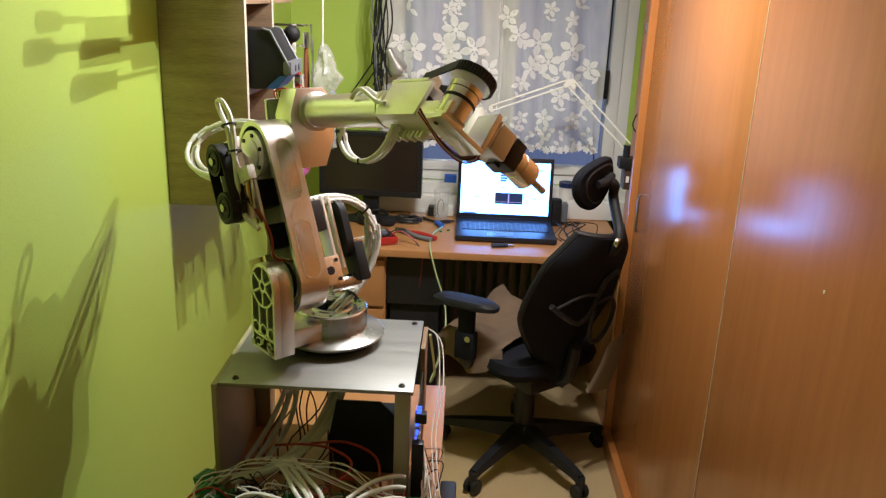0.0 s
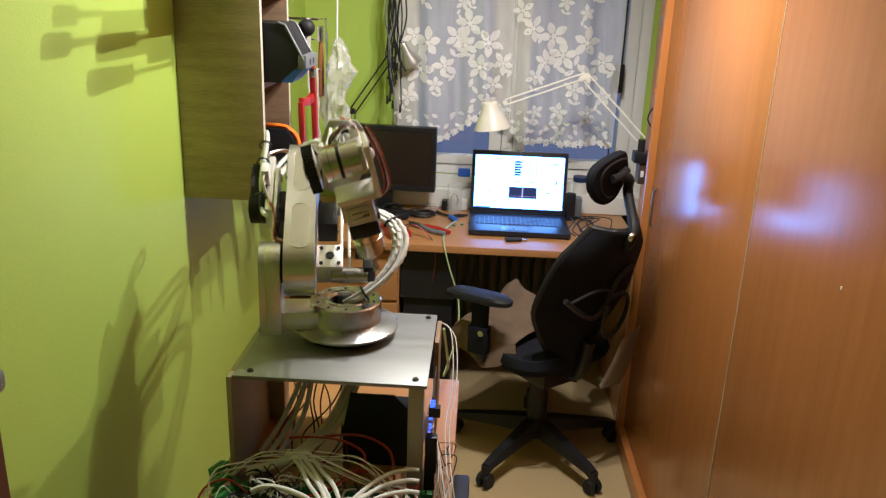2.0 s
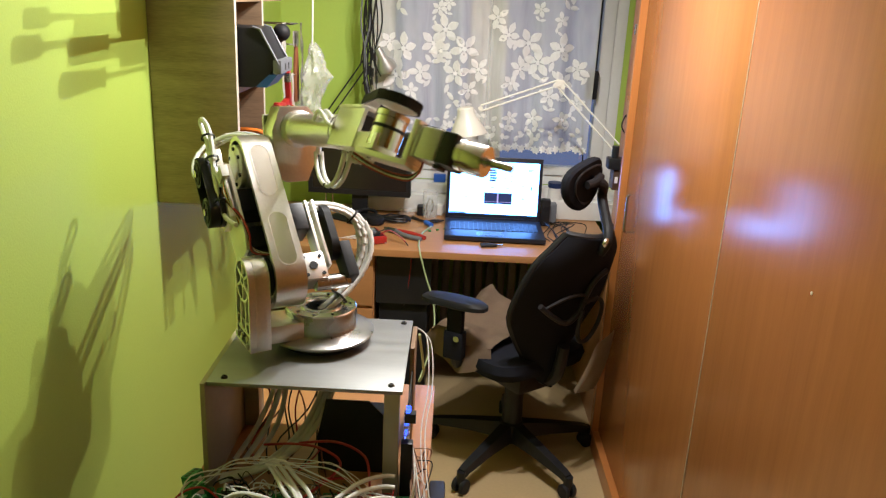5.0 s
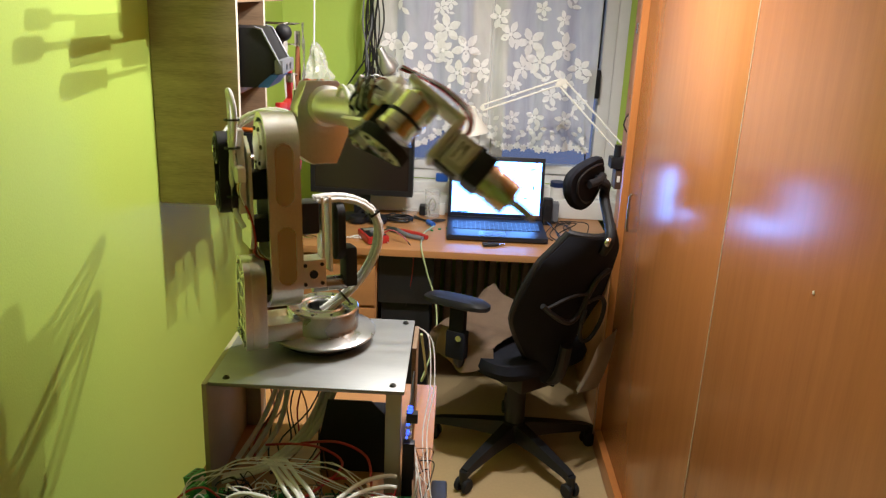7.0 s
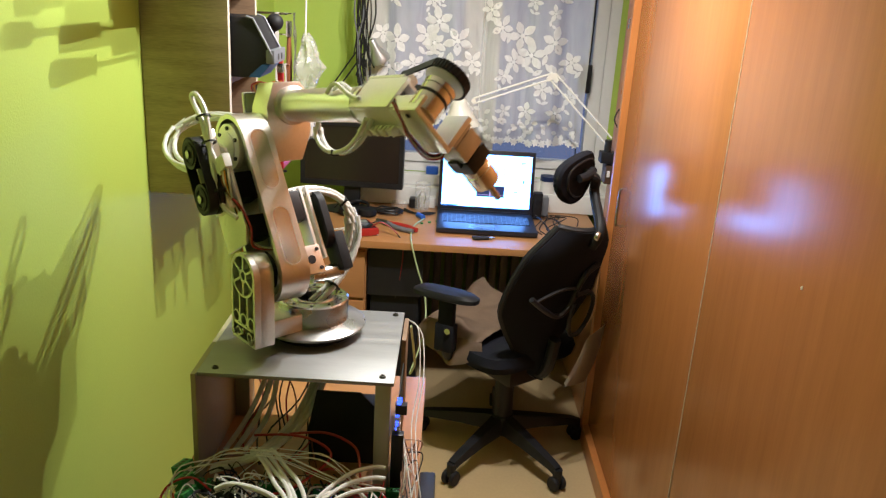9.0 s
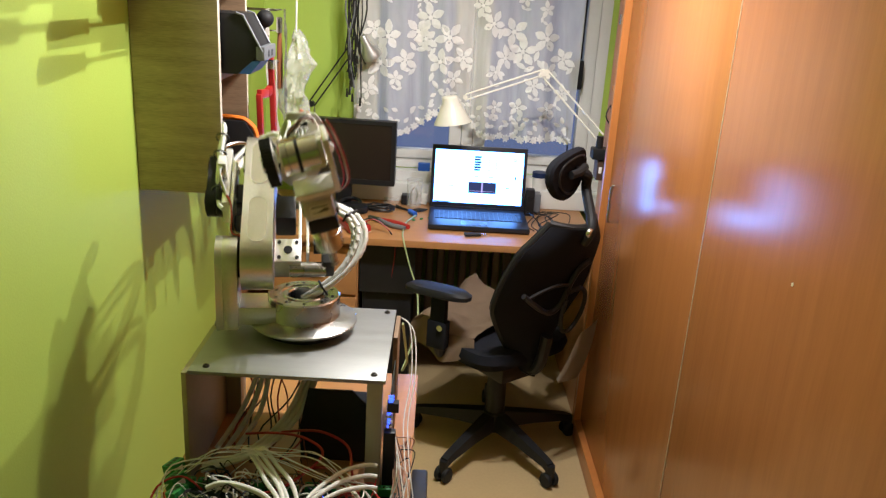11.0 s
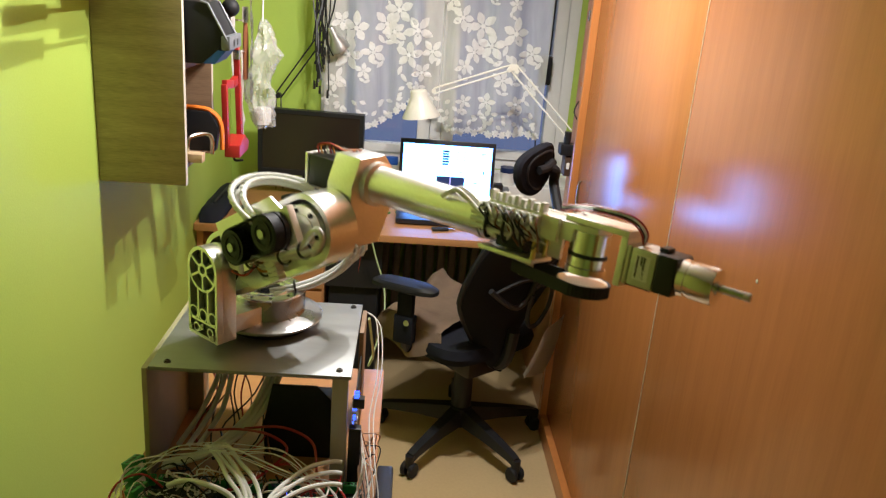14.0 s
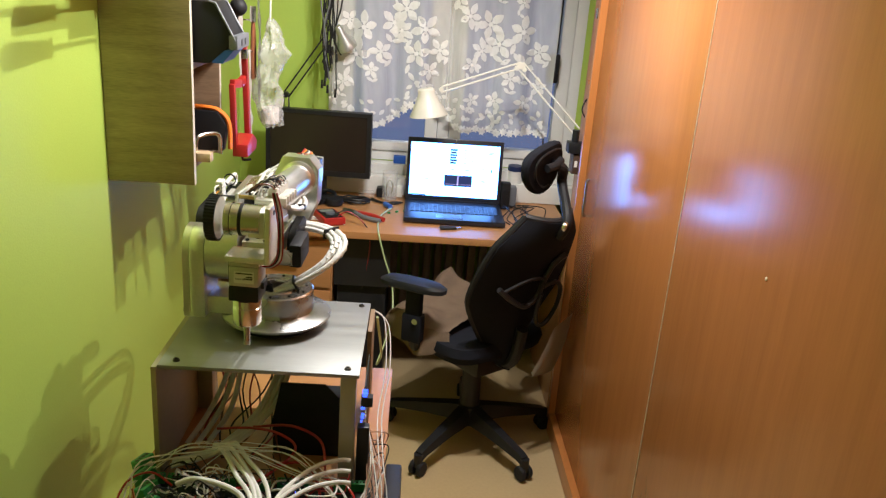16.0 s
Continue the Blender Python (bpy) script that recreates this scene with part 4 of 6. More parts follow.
def bin_box():
    b = thing("battery_charger", "black slanted bin with grey rim and blue front", "bin")
    bm = B()
    prism(bm, [(-0.735, 1.4485), (-0.498, 1.4485), (-0.433, 1.507), (-0.483, 1.600), (-0.735, 1.600)], 0.135, mv(0, 2.225, 0) @ XZ)
    part("body", bm, BLACK, b, bevel=0.003)
    for y in (2.088, 2.212):
        bm = B()
        tube(bm, [(-0.498, y, 1.602), (-0.480, y, 1.597), (-0.432, y, 1.509)], 0.0035, 6, smooth=0)
        part("rim", bm, GREYP, b)
    part("front", boxes((-0.448, 2.086, 1.486, -0.426, 2.226, 1.521)), GREYP, b, "grey plastic front lip", bevel=0.003)
    for y in (2.13, 2.17):
        part("slot", boxes((-0.4258, y, 1.494, -0.425, y + 0.012, 1.510)), BLACK, b)
    bm = B()
    prism(bm, [(-0.494, 1.450), (-0.466, 1.450), (-0.438, 1.484), (-0.470, 1.484)], 0.130, mv(0, 2.222, 0) @ XZ)
    part("blue_insert", bm, BLUEP, b, "blue plastic underside")


bin_box()


def ball():
    bm = B()
    bmesh.ops.create_uvsphere(bm, u_segments=28, v_segments=18, radius=0.024, matrix=mv(-0.470, 2.30, 1.580))
    o = thing("joystick", "black ball knob on a stem at the shelf", "knob")
    part("knob", bm, RUBBER, o)
    bm = B()
    tube(bm, [(-0.473, 2.302, 1.558), (-0.51, 2.33, 1.51), (-0.54, 2.344, 1.48)], 0.006, 8)
    part("stem", bm, BLACK, o)


ball()


def orange_saw():
    s = thing("jigsaw_case", "black tool with an orange rubber bail on the lower shelf", "tool")
    bm = B()
    prism(bm, [(-0.74, 1.194), (-0.500, 1.194), (-0.490, 1.262), (-0.515, 1.303), (-0.74, 1.305)], 0.030, mv(0, 2.255, 0) @ XZ)
    part("body", bm, BLACK, s, bevel=0.003)
    for d in (0, 0.010):
        bm = B()
        tube(bm, [(-0.73, 2.238 + d, 1.311), (-0.555, 2.238 + d, 1.311), (-0.510, 2.238 + d, 1.300), (-0.487, 2.238 + d, 1.268), (-0.484, 2.238 + d, 1.198)], 0.0055, 8)
        part("bail", bm, ORANGE, s, "orange rubber bail")
    bm = B()
    tube(bm, [(-0.545, 2.11, 1.194), (-0.542, 2.11, 1.246), (-0.526, 2.13, 1.257), (-0.504, 2.16, 1.255), (-0.495, 2.17, 1.240), (-0.495, 2.17, 1.199)], 0.0055, 8)
    part("bracket", bm, NICKEL, s, "bent metal bracket")


orange_saw()
solid("wood_block", boxes((-0.585, 2.08, 1.1935, -0.500, 2.115, 1.216)), mat("pale_pine", (0.52, 0.38, 0.22), 0.6, var=0.15), "pale pine wood offcut on the shelf", "wood block", bevel=0.001)


def coping_saw():
    s = thing("red_saw", "red lacquered bow saw hung on the tool board", "saw")
    for p in ([(-0.48, 2.41, 1.50), (-0.48, 2.435, 1.37), (-0.48, 2.46, 1.19)], [(-0.50, 2.345, 1.365), (-0.49, 2.40, 1.36), (-0.48, 2.44, 1.375)]):
        bm = B()
        for a, b in zip(p, p[1:]):
            va, vb = Vector(a), Vector(b)
            q = (vb - va).to_track_quat("Z", "Y").to_matrix().to_4x4()
            box(bm, -0.008, -0.012, 0, 0.008, 0.012, (vb - va).length, mv(*a) @ q)
        part("frame", bm, REDP, s, bevel=0.002)
    bm = B()
    q = mv(-0.50, 2.345, 1.365) @ rx(6)
    box(bm, -0.008, -0.008, -0.19, 0.008, 0.014, 0.0, q)
    part("frame", bm, REDP, s, bevel=0.002)
    bm = B()
    prism(bm, [(2.36, 1.148), (2.49, 1.148), (2.50, 1.175), (2.44, 1.205), (2.36, 1.185)], 0.045, mv(-0.505, 0, 0) @ Matrix(((0, 0, 1, 0), (1, 0, 0, 0), (0, 1, 0, 0), (0, 0, 0, 1))))
    part("foot", bm, REDP, s, bevel=0.003)
    part("blade_clamp", boxes((-0.488, 2.405, 1.43, -0.470, 2.43, 1.458)), NICKEL, s, bevel=0.002)
    bm = B()
    tube(bm, [(-0.49, 2.43, 1.147), (-0.49, 2.43, 1.125), (-0.47, 2.45, 1.122)], 0.004, 6)
    part("wing_screw", bm, BLACK, s)


coping_saw()


def plastic_bag():
    b = thing("plastic_bag", "crumpled clear plastic bag hanging on a white cord", "bag")
    bm = B()
    rnd = random.Random(2)
    seg, rows_ = 20, 16
    g = []
    for k in range(rows_ + 1):
        f = k / rows_
        z = 1.535 - 0.33 * f
        w = (0.012 + 0.038 * min(1, f * 3.2) ** 0.7) * (1 - 0.25 * max(0, f - 0.8) / 0.2)
        r = []
        for i in range(seg):
            t = 2 * math.pi * i / seg
            q = w * (1 + 0.55 * noise.noise(Vector((math.cos(t) * 2.5, math.sin(t) * 2.5, f * 8))) + 0.16 * rnd.uniform(-1, 1))
            r.append(bm.verts.new((-0.437 + 0.012 * math.sin(7 * f) + q * 0.75 * math.cos(t), 2.60 + q * math.sin(t), z + 0.006 * rnd.uniform(-1, 1))))
        g.append(r)
    for a, c in zip(g, g[1:]):
        for i in range(seg):
            bm.faces.new((a[i], a[(i + 1) % seg], c[(i + 1) % seg], c[i]))
    bm.faces.new(g[-1])
    part("bag", bm, BAGP, b)
    bm = B()
    cyl(bm, 0.028, 0.05, mv(-0.437, 2.60, 1.212), seg=24)
    part("tape_roll", bm, WHITE, b, "white roll inside the bag")
    bm = B()
    tube(bm, [(-0.437, 2.60, 1.53), (-0.436, 2.60, 1.75), (-0.45, 2.605, 2.09)], 0.0028, 6)
    part("cord", bm, CABLEW, b)


plastic_bag()


def hung_tools():
    rnd = random.Random(9)
    for k, (y, z0, z1, w, m, nm, lb) in enumerate(((2.47, 1.36, 1.60, 0.030, PAPER, "paper_tag", "crumpled white paper sheet pinned on the tool board"), (2.50, 1.18, 1.45, 0.022, PAPER, "paper_tag", "white paper tag with faint print hanging from a nail"), (2.54, 1.28, 1.60, 0.020, NICKEL, "steel_ruler", "worn steel rule hanging from a nail"))):
        t = thing(nm, lb, "tool" if m is NICKEL else "paper")
        bm = B()
        n = 10
        vs = [[bm.verts.new((-0.50 + 0.02 * k + 0.008 * noise.noise(Vector((k, i * 0.7, s))), y + s * w + 0.008 * math.sin(i * 0.9 + k), z0 + (z1 - z0) * i / n)) for s in (-1, 1)] for i in range(n + 1)]
        for a, b in zip(vs, vs[1:]):
            bm.faces.new((a[0], a[1], b[1], b[0]))
        bmesh.ops.solidify(bm, geom=bm.faces[:], thickness=0.0012)
        part("sheet", bm, m, t)
        part("nail", boxes((-0.735, y - 0.002, z1 - 0.006, -0.47, y + 0.002, z1 - 0.002)), NICKEL, t)
    p = thing("pliers", "worn steel pliers with brown handles hanging on the tool board", "pliers")
    for s in (-1, 1):
        bm = B()
        tube(bm, [(-0.475, 2.525, 1.53), (-0.475, 2.525 + 0.012 * s, 1.48), (-0.475, 2.525 + 0.016 * s, 1.42), (-0.475, 2.525 + 0.010 * s, 1.36)], 0.006, 8)
        part("handle", bm, BROWNW, p)
        part("jaw", boxes((-0.482, 2.525 + min(0, 0.014 * s), 1.528, -0.468, 2.525 + max(0, 0.014 * s), 1.575)), NICKEL, p, bevel=0.002)
    part("nail", boxes((-0.735, 2.523, 1.532, -0.47, 2.527, 1.536)), NICKEL, p)


hung_tools()


def screwdriver():
    """A large screwdriver lying level in a hook at the shelf's end, above eye height."""
    s = thing("screwdriver", "large screwdriver held level by a hook on the shelf's end", "screwdriver", mv(-0.49, 1.878, 1.710) @ rx(90))
    bm = B()
    lathe(bm, [(0.010, -0.006), (0.0125, -0.004), (0.0125, 0.004), (0.0095, 0.008), (0.0105, 0.016), (0.0135, 0.09), (0.0150, 0.125), (0.0130, 0.138), (0.006, 0.143)], seg=24)
    part("handle", bm, REDP, s, "red plastic handle")
    bm = B()
    cyl(bm, 0.0034, 0.158, mv(0, 0, -0.164), seg=12)
    part("shank", bm, NICKEL, s)
    h = thing("tool_hook", "small metal hook screwed to the end of the wall shelf", "hook")
    part("hook_plate", boxes((-0.552, KY0 - 0.013, 1.700, -0.4945, KY0 - 0.0005, 1.704)), NICKEL, h)
    part("hook_pin", boxes((-0.4943, KY0 - 0.013, 1.690, -0.4935, KY0 - 0.003, 1.724)), NICKEL, h)


screwdriver()


def clamp_caster():
    """An unseen clamp shape at the shelf's end, added to cast wall shadows; spindle and knob point into the room."""
    c = thing("clamp_caster", "unseen clamp-like block with spindle and ribbed knob, added to cast wall shadows", "clamp")
    part("jaw", boxes((-0.585, 1.935, 1.699, -0.512, KY0 - 0.0005, 1.83)), GREYP, c, bevel=0.003)
    part("rail", boxes((-0.560, 1.745, 1.703, -0.530, 1.9345, 1.724)), GREYP, c, bevel=0.002)
    bm = B()
    cyl(bm, 0.005, 0.08, mv(-0.54, 1.7445, 1.730) @ rx(90), seg=12)
    part("spindle", bm, NICKEL, c)
    bm = B()
    lathe(bm, [(0.008, 0.0), (0.012, 0.003), (0.015, 0.015), (0.013, 0.035), (0.015, 0.055), (0.014, 0.072), (0.006, 0.077)], mv(-0.54, 1.668, 1.730) @ rx(90), seg=20)
    part("knob", bm, BLACK, c)


clamp_caster()

# ---- chair ----
BLANKET = mat("brown_fleece", (0.33, 0.23, 0.16), 0.95, var=0.16, scale=14, fine=240, bump=0.6)
SILVERP = mat("silver_plastic", (0.58, 0.52, 0.44), 0.35, 0.2, var=0.06)


def office_chair():
    C = thing("office_chair", "black mesh office chair with headrest, turned to the desk", "chair", pose(0.305, 2.725, 0, 0, 0, 128))
    # five-star base; arm directions in the chair's own frame
    for k in range(5):
        a = -126 + 72 * k - 128
        M = rz(a)
        bm = B()
        vs = []
        for x, w, z0, z1 in ((0.03, 0.032, 0.085, 0.150), (0.16, 0.026, 0.085, 0.128), (0.30, 0.021, 0.075, 0.100), (0.325, 0.019, 0.066, 0.092)):
            vs.append([bm.verts.new((x, s * w, z)) for s, z in ((-1, z0), (1, z0), (0.7, z1), (-0.7, z1))])
        for p, q in zip(vs, vs[1:]):
            for i in range(4):
                bm.faces.new((p[i], p[(i + 1) % 4], q[(i + 1) % 4], q[i]))
        bm.faces.new(vs[0][::-1])
        bm.faces.new(vs[-1])
        leg = part("base_leg", bm, BLACK, C, bevel=0.004, at=M)
        for s in (-1, 1):
            bm = B()
            lathe(bm, [(0.012, 0), (0.024, 0.001), (0.028, 0.006), (0.028, 0.014), (0.024, 0.019), (0.008, 0.0195)], mv(0.325, 0.006 * s, 0.0285) @ rx(-90 * s), seg=24)
            part("caster_wheel", bm, RUBBER, leg)
        bm = B()
        cyl(bm, 0.017, 0.05, mv(0.325, 0, 0.036), seg=16)
        part("caster_stem", bm, BLACK, leg)
    bm = B()
    lathe(bm, [(0.045, 0.075), (0.048, 0.09), (0.045, 0.15), (0.038, 0.155), (0.036, 0.30), (0.028, 0.301), (0.028, 0.40)])
    part("gas_lift", bm, BLACK, C)
    part("mechanism", boxes((-0.14, -0.11, 0.345, 0.13, 0.11, 0.425)), BLACK, C, bevel=0.02)
    # seat
    bm = B()
    n = 24
    prof = []
    for i in range(n):
        t = 2 * math.pi * i / n
        c, s = math.cos(t), math.sin(t)
        e = 0.45
        prof.append((0.235 * math.copysign(abs(c) ** e, c), 0.235 * math.copysign(abs(s) ** e, s)))
    rings = []
    for sc_, z in ((0.80, 0.415), (0.97, 0.43), (1.0, 0.455), (0.96, 0.485), (0.80, 0.497), (0.4, 0.492), (0.02, 0.488)):
        rings.append([bm.verts.new((x * sc_ + 0.05, y * sc_, z)) for x, y in prof])
    for a, b in zip(rings, rings[1:]):
        for i in range(n):
            bm.faces.new((a[i], a[(i + 1) % n], b[(i + 1) % n], b[i]))
    bm.faces.new(rings[0][::-1])
    bm.faces.new(rings[-1])
    part("seat", bm, MESH, C, "black upholstered seat")
    # backrest: curved shell
    T = mv(-0.150, 0, 0.43) @ ry(-13)
    nu, nv = 16, 20

    def back(u, v, th):
        h = 0.03 + 0.55 * v
        w = 0.203 * (0.70 + 0.36 * math.sin(math.pi * min(1, 0.15 + 0.80 * v))) * (1 - 0.55 * max(0, v - 0.82) / 0.18 * 0.6)
        w *= min(1.0, max(0.06, (h + 0.045) / 0.29)) ** 0.62
        y = w * u
        x = 0.055 * u * u + 0.030 * math.cos(math.pi * (v - 0.3)) - 0.03
        return T @ Vector((x - th, y, h))
    bm = B()
    F_ = [[bm.verts.new(back(2 * i / nu - 1, -0.13 + 1.13 * k / nv, 0)) for k in range(nv + 1)] for i in range(nu + 1)]
    K_ = [[bm.verts.new(back(2 * i / nu - 1, -0.13 + 1.13 * k / nv, 0.028)) for k in range(nv + 1)] for i in range(nu + 1)]
    for i in range(nu):
        for k in range(nv):
            bm.faces.new((F_[i][k], F_[i + 1][k], F_[i + 1][k + 1], F_[i][k + 1]))
            bm.faces.new((K_[i][k], K_[i][k + 1], K_[i + 1][k + 1], K_[i + 1][k]))
    for i in range(nu):
        bm.faces.new((F_[i][0], K_[i][0], K_[i + 1][0], F_[i + 1][0]))
        bm.faces.new((F_[i][nv], F_[i + 1][nv], K_[i + 1][nv], K_[i][nv]))
    for k in range(nv):
        bm.faces.new((F_[0][k], F_[0][k + 1], K_[0][k + 1], K_[0][k]))
        bm.faces.new((F_[nu][k], K_[nu][k], K_[nu][k + 1], F_[nu][k + 1]))
    br = part("backrest", bm, MESH, C, "black mesh backrest")
    bm = B()
    for u in (-1, 1):
        tube(bm, [back(u * 0.99, k / 14, 0.014) for k in range(15)], 0.011, 8, smooth=2)
    tube(bm, [back(-1 + 2 * k / 10, 1.0, 0.014) for k in range(11)], 0.012, 8, smooth=2)
    part("back_frame", bm, BLACK, br)
    # lumbar frame and the silver shell at the back
    def rear(y, h, off=0.0):
        return T @ Vector((-0.060 + 0.8 * y * y - off, y, h))
    bm = B()
    tube(bm, [rear(0.165, 0.335), rear(0.10, 0.285), rear(0.035, 0.252), rear(-0.010, 0.285), rear(-0.020, 0.345), rear(-0.045, 0.405), rear(-0.10, 0.43)], 0.010, 8)
    part("lumbar_bar", bm, BLACK, br)
    bm = B()
    tube(bm, [rear(-0.015, 0.33, 0.01), rear(-0.075, 0.335, 0.012), rear(-0.125, 0.29, 0.012), rear(-0.135, 0.21, 0.012), rear(-0.095, 0.155, 0.012), rear(-0.045, 0.165, 0.012), rear(-0.020, 0.22, 0.01), rear(-0.015, 0.30, 0.01)], 0.008, 8)
    part("lumbar_loop", bm, BLACK, br)
    bm = B()
    tube(bm, [rear(0.15, 0.32), rear(0.06, 0.36), rear(-0.02, 0.355)], 0.006, 8)
    part("lumbar_bar", bm, BLACK, br)
    bm = B()
    g = []
    for i in range(15):
        f = i / 14
        y = -0.200 + 0.180 * f
        top = 0.140 - 0.012 * f - 0.215 * max(0.0, (y + 0.072) / 0.072) ** 0.55
        low = -0.128 + 0.060 * f
        g.append([bm.verts.new(rear(y - 0.030, low + 0.026 + (max(top, low + 0.004) - low) * k / 5, 0.052 + 0.012 * math.sin(math.pi * k / 5))) for k in range(6)])
    for p, q in zip(g, g[1:]):
        for j in range(5):
            bm.faces.new((p[j], p[j + 1], q[j + 1], q[j]))
    bmesh.ops.solidify(bm, geom=bm.faces[:], thickness=0.008)
    part("lower_shell", bm, SILVERP, br, "silver plastic lower back shell")
    bm = B()
    tube(bm, [(-0.06, 0, 0.40), (-0.16, 0, 0.395), (-0.21, 0, 0.44), back(0, 0.20, 0.05)], 0.022, 10)
    part("back_post", bm, BLACK, C)
    bm = B()
    lathe(bm, [(0.015, 0), (0.0165, 0.003), (0.0165, 0.010), (0.014, 0.014), (0.004, 0.015)], T @ mv(-0.088, 0.012, 0.580) @ ry(-96) @ rx(25), seg=24)
    part("knob", bm, NICKEL, br, "brushed metal knob")
    # headrest
    H = T @ mv(0.080, -0.014, 0.716) @ ry(8) @ rz(14) @ rx(-8)
    bm = B()
    outl = []
    for i in range(28):
        t = 2 * math.pi * i / 28
        y, z = 0.112 * math.cos(t), 0.080 * math.sin(t)
        z += -0.022 * (1 - (y / 0.112) ** 2) if z < 0 else 0.012 * math.cos(2 * t)
        outl.append((y, z))
    R_ = []
    for sc_, x in ((0.60, -0.017), (0.92, -0.016), (1.0, -0.008), (1.0, 0.004), (0.93, 0.014), (0.5, 0.020)):
        R_.append([bm.verts.new(H @ Vector((x + 0.9 * y * y * sc_, y * sc_, z * sc_))) for y, z in outl])
    for a, b in zip(R_, R_[1:]):
        for i in range(28):
            bm.faces.new((a[i], a[(i + 1) % 28], b[(i + 1) % 28], b[i]))
    bm.faces.new(R_[0][::-1])
    bm.faces.new(R_[-1])
    hr = part("headrest", bm, MESH, C, "black padded headrest")
    bm = B()
    o2 = [(y * 0.72, z * 0.72) for y, z in outl]
    pts = [H @ Vector((-0.021 + 0.9 * y * y * 0.75, y, z)) for y, z in o2]
    tube(bm, pts + [pts[0]], 0.0035, 6, smooth=2)
    part("seam", bm, BLACK, hr)
    bm = B()
    tube(bm, [back(-0.10, 0.90, 0.030), back(-0.16, 1.02, 0.030), H @ Vector((-0.040, -0.062, -0.075)), H @ Vector((-0.046, -0.048, -0.02)), H @ Vector((-0.022, -0.015, 0.0))], 0.017, 10)
    part("headrest_arm", bm, RUBBER, C)
    bm = B()
    tube(bm, [H @ Vector((-0.030, -0.055, 0.004)), H @ Vector((-0.036, -0.01, 0.0)), H @ Vector((-0.028, 0.030, 0.0))], 0.014, 10)
    part("headrest_joint", bm, RUBBER, C)
    # armrests
    for s in (-1, 1):
        bm = B()
        pad = []
        for i in range(20):
            t = 2 * math.pi * i / 20
            c, q = math.cos(t), math.sin(t)
            pad.append((0.125 * math.copysign(abs(c) ** 0.7, c), 0.043 * math.copysign(abs(q) ** 0.7, q)))
        rr = []
        for sc_, z in ((0.8, 0.664), (1.0, 0.670), (1.0, 0.684), (0.85, 0.694), (0.3, 0.697)):
            rr.append([bm.verts.new((0.045 + x * sc_, s * 0.275 + y * sc_, z - 0.10 * x * x * 4 * (0.3 if x > 0 else 0.15) + 0.004)) for x, y in pad])
        for a, b in zip(rr, rr[1:]):
            for i in range(20):
                bm.faces.new((a[i], a[(i + 1) % 20], b[(i + 1) % 20], b[i]))
        bm.faces.new(rr[0][::-1])
        bm.faces.new(rr[-1])
        ar = part("armrest", bm, RUBBER, C, "black rubber armrest pad", at=mv(0.04, s * 0.275, 0) @ rz(26 if s > 0 else 0) @ mv(-0.04, -s * 0.275, 0))
        bm = B()
        box(bm, 0.008, s * 0.275 - 0.016, 0.50, 0.066, s * 0.275 + 0.016, 0.664)
        box(bm, 0.0, s * 0.275 - 0.021, 0.47, 0.074, s * 0.275 + 0.021, 0.575)
        part("arm_post", bm, MESH, ar, bevel=0.008)
        bm = B()
        tube(bm, [(0.03, s * 0.275, 0.49), (0.03, s * 0.25, 0.44), (0.02, s * 0.15, 0.405), (0.0, s * 0.06, 0.40)], 0.022, 10)
        part("arm_bracket", bm, BLACK, ar)
        bm = B()
        cyl(bm, 0.011, 0.008, mv(0.02, s * 0.2955, 0.556) @ rx(-90 * s), seg=18)
        part("knob", bm, NICKEL, ar)


office_chair()


def blanket():
    """A fleece thrown over the seat, hanging over its near edge."""
    M = pose(0.305, 2.725, 0, 0, 0, 140)
    bm = B()
    nx, ny = 34, 40
    g = []
    for i in range(nx + 1):
        r = []
        for j in range(ny + 1):
            u, v = i / nx, j / ny
            x = -0.05 + 0.33 * u + 0.04 * math.sin(3 * v)
            y = -0.14 + 0.44 * v
            z = 0.528 + 0.035 * noise.noise(Vector((x * 9, y * 9, 1))) + 0.010 * noise.noise(Vector((x * 22, y * 22, 5)))
            if y > 0.205:
                d = y - 0.205
                z -= 0.95 * d + 0.03 * math.sin(x * 26) * d * 6
                y = 0.205 + 0.30 * d + 0.02 * math.sin(x * 20)
            if x > 0.225:
                d = x - 0.225
                z -= 0.6 * d
                x = 0.225 + 0.6 * d
            z += 0.15 * max(0, u - 0.30) * max(0, 0.85 - v)
            r.append(bm.verts.new(M @ Vector((x, y, z))))
        g.append(r)
    for i in range(nx):
        for j in range(ny):
            bm.faces.new((g[i][j], g[i + 1][j], g[i + 1][j + 1], g[i][j + 1]))
    bmesh.ops.solidify(bm, geom=bm.faces[:], thickness=0.007)
    solid("blanket", bm, BLANKET, "rumpled brown fleece blanket lying on the office chair seat", "blanket")


blanket()

# ---- table, controller and wiring ----
DARKPCB = mat("dark_circuit_board", (0.012, 0.022, 0.016), 0.45, var=0.4, scale=70, fine=400)
GREENT = mat("green_terminal_plastic", (0.03, 0.27, 0.08), 0.4, var=0.08)
PANEL = mat("beige_box_panel", (0.40, 0.37, 0.22), 0.5, var=0.08, scale=5)
LEDBLUE = mat("blue_led", (0.02, 0.02, 0.05), 0.3, var=0, emit=(0.03, 0.09, 1.0), emit_power=3.5)
LEDGREEN = mat("green_led", (0.02, 0.05, 0.02), 0.3, var=0, emit=(0.3, 1.0, 0.35), emit_power=7.0)
PINKW = mat("copper_ribbon_wire", (0.50, 0.30, 0.22), 0.45, var=0.2)
LIME = mat("green_cable", (0.42, 0.52, 0.26), 0.45, var=0.06)


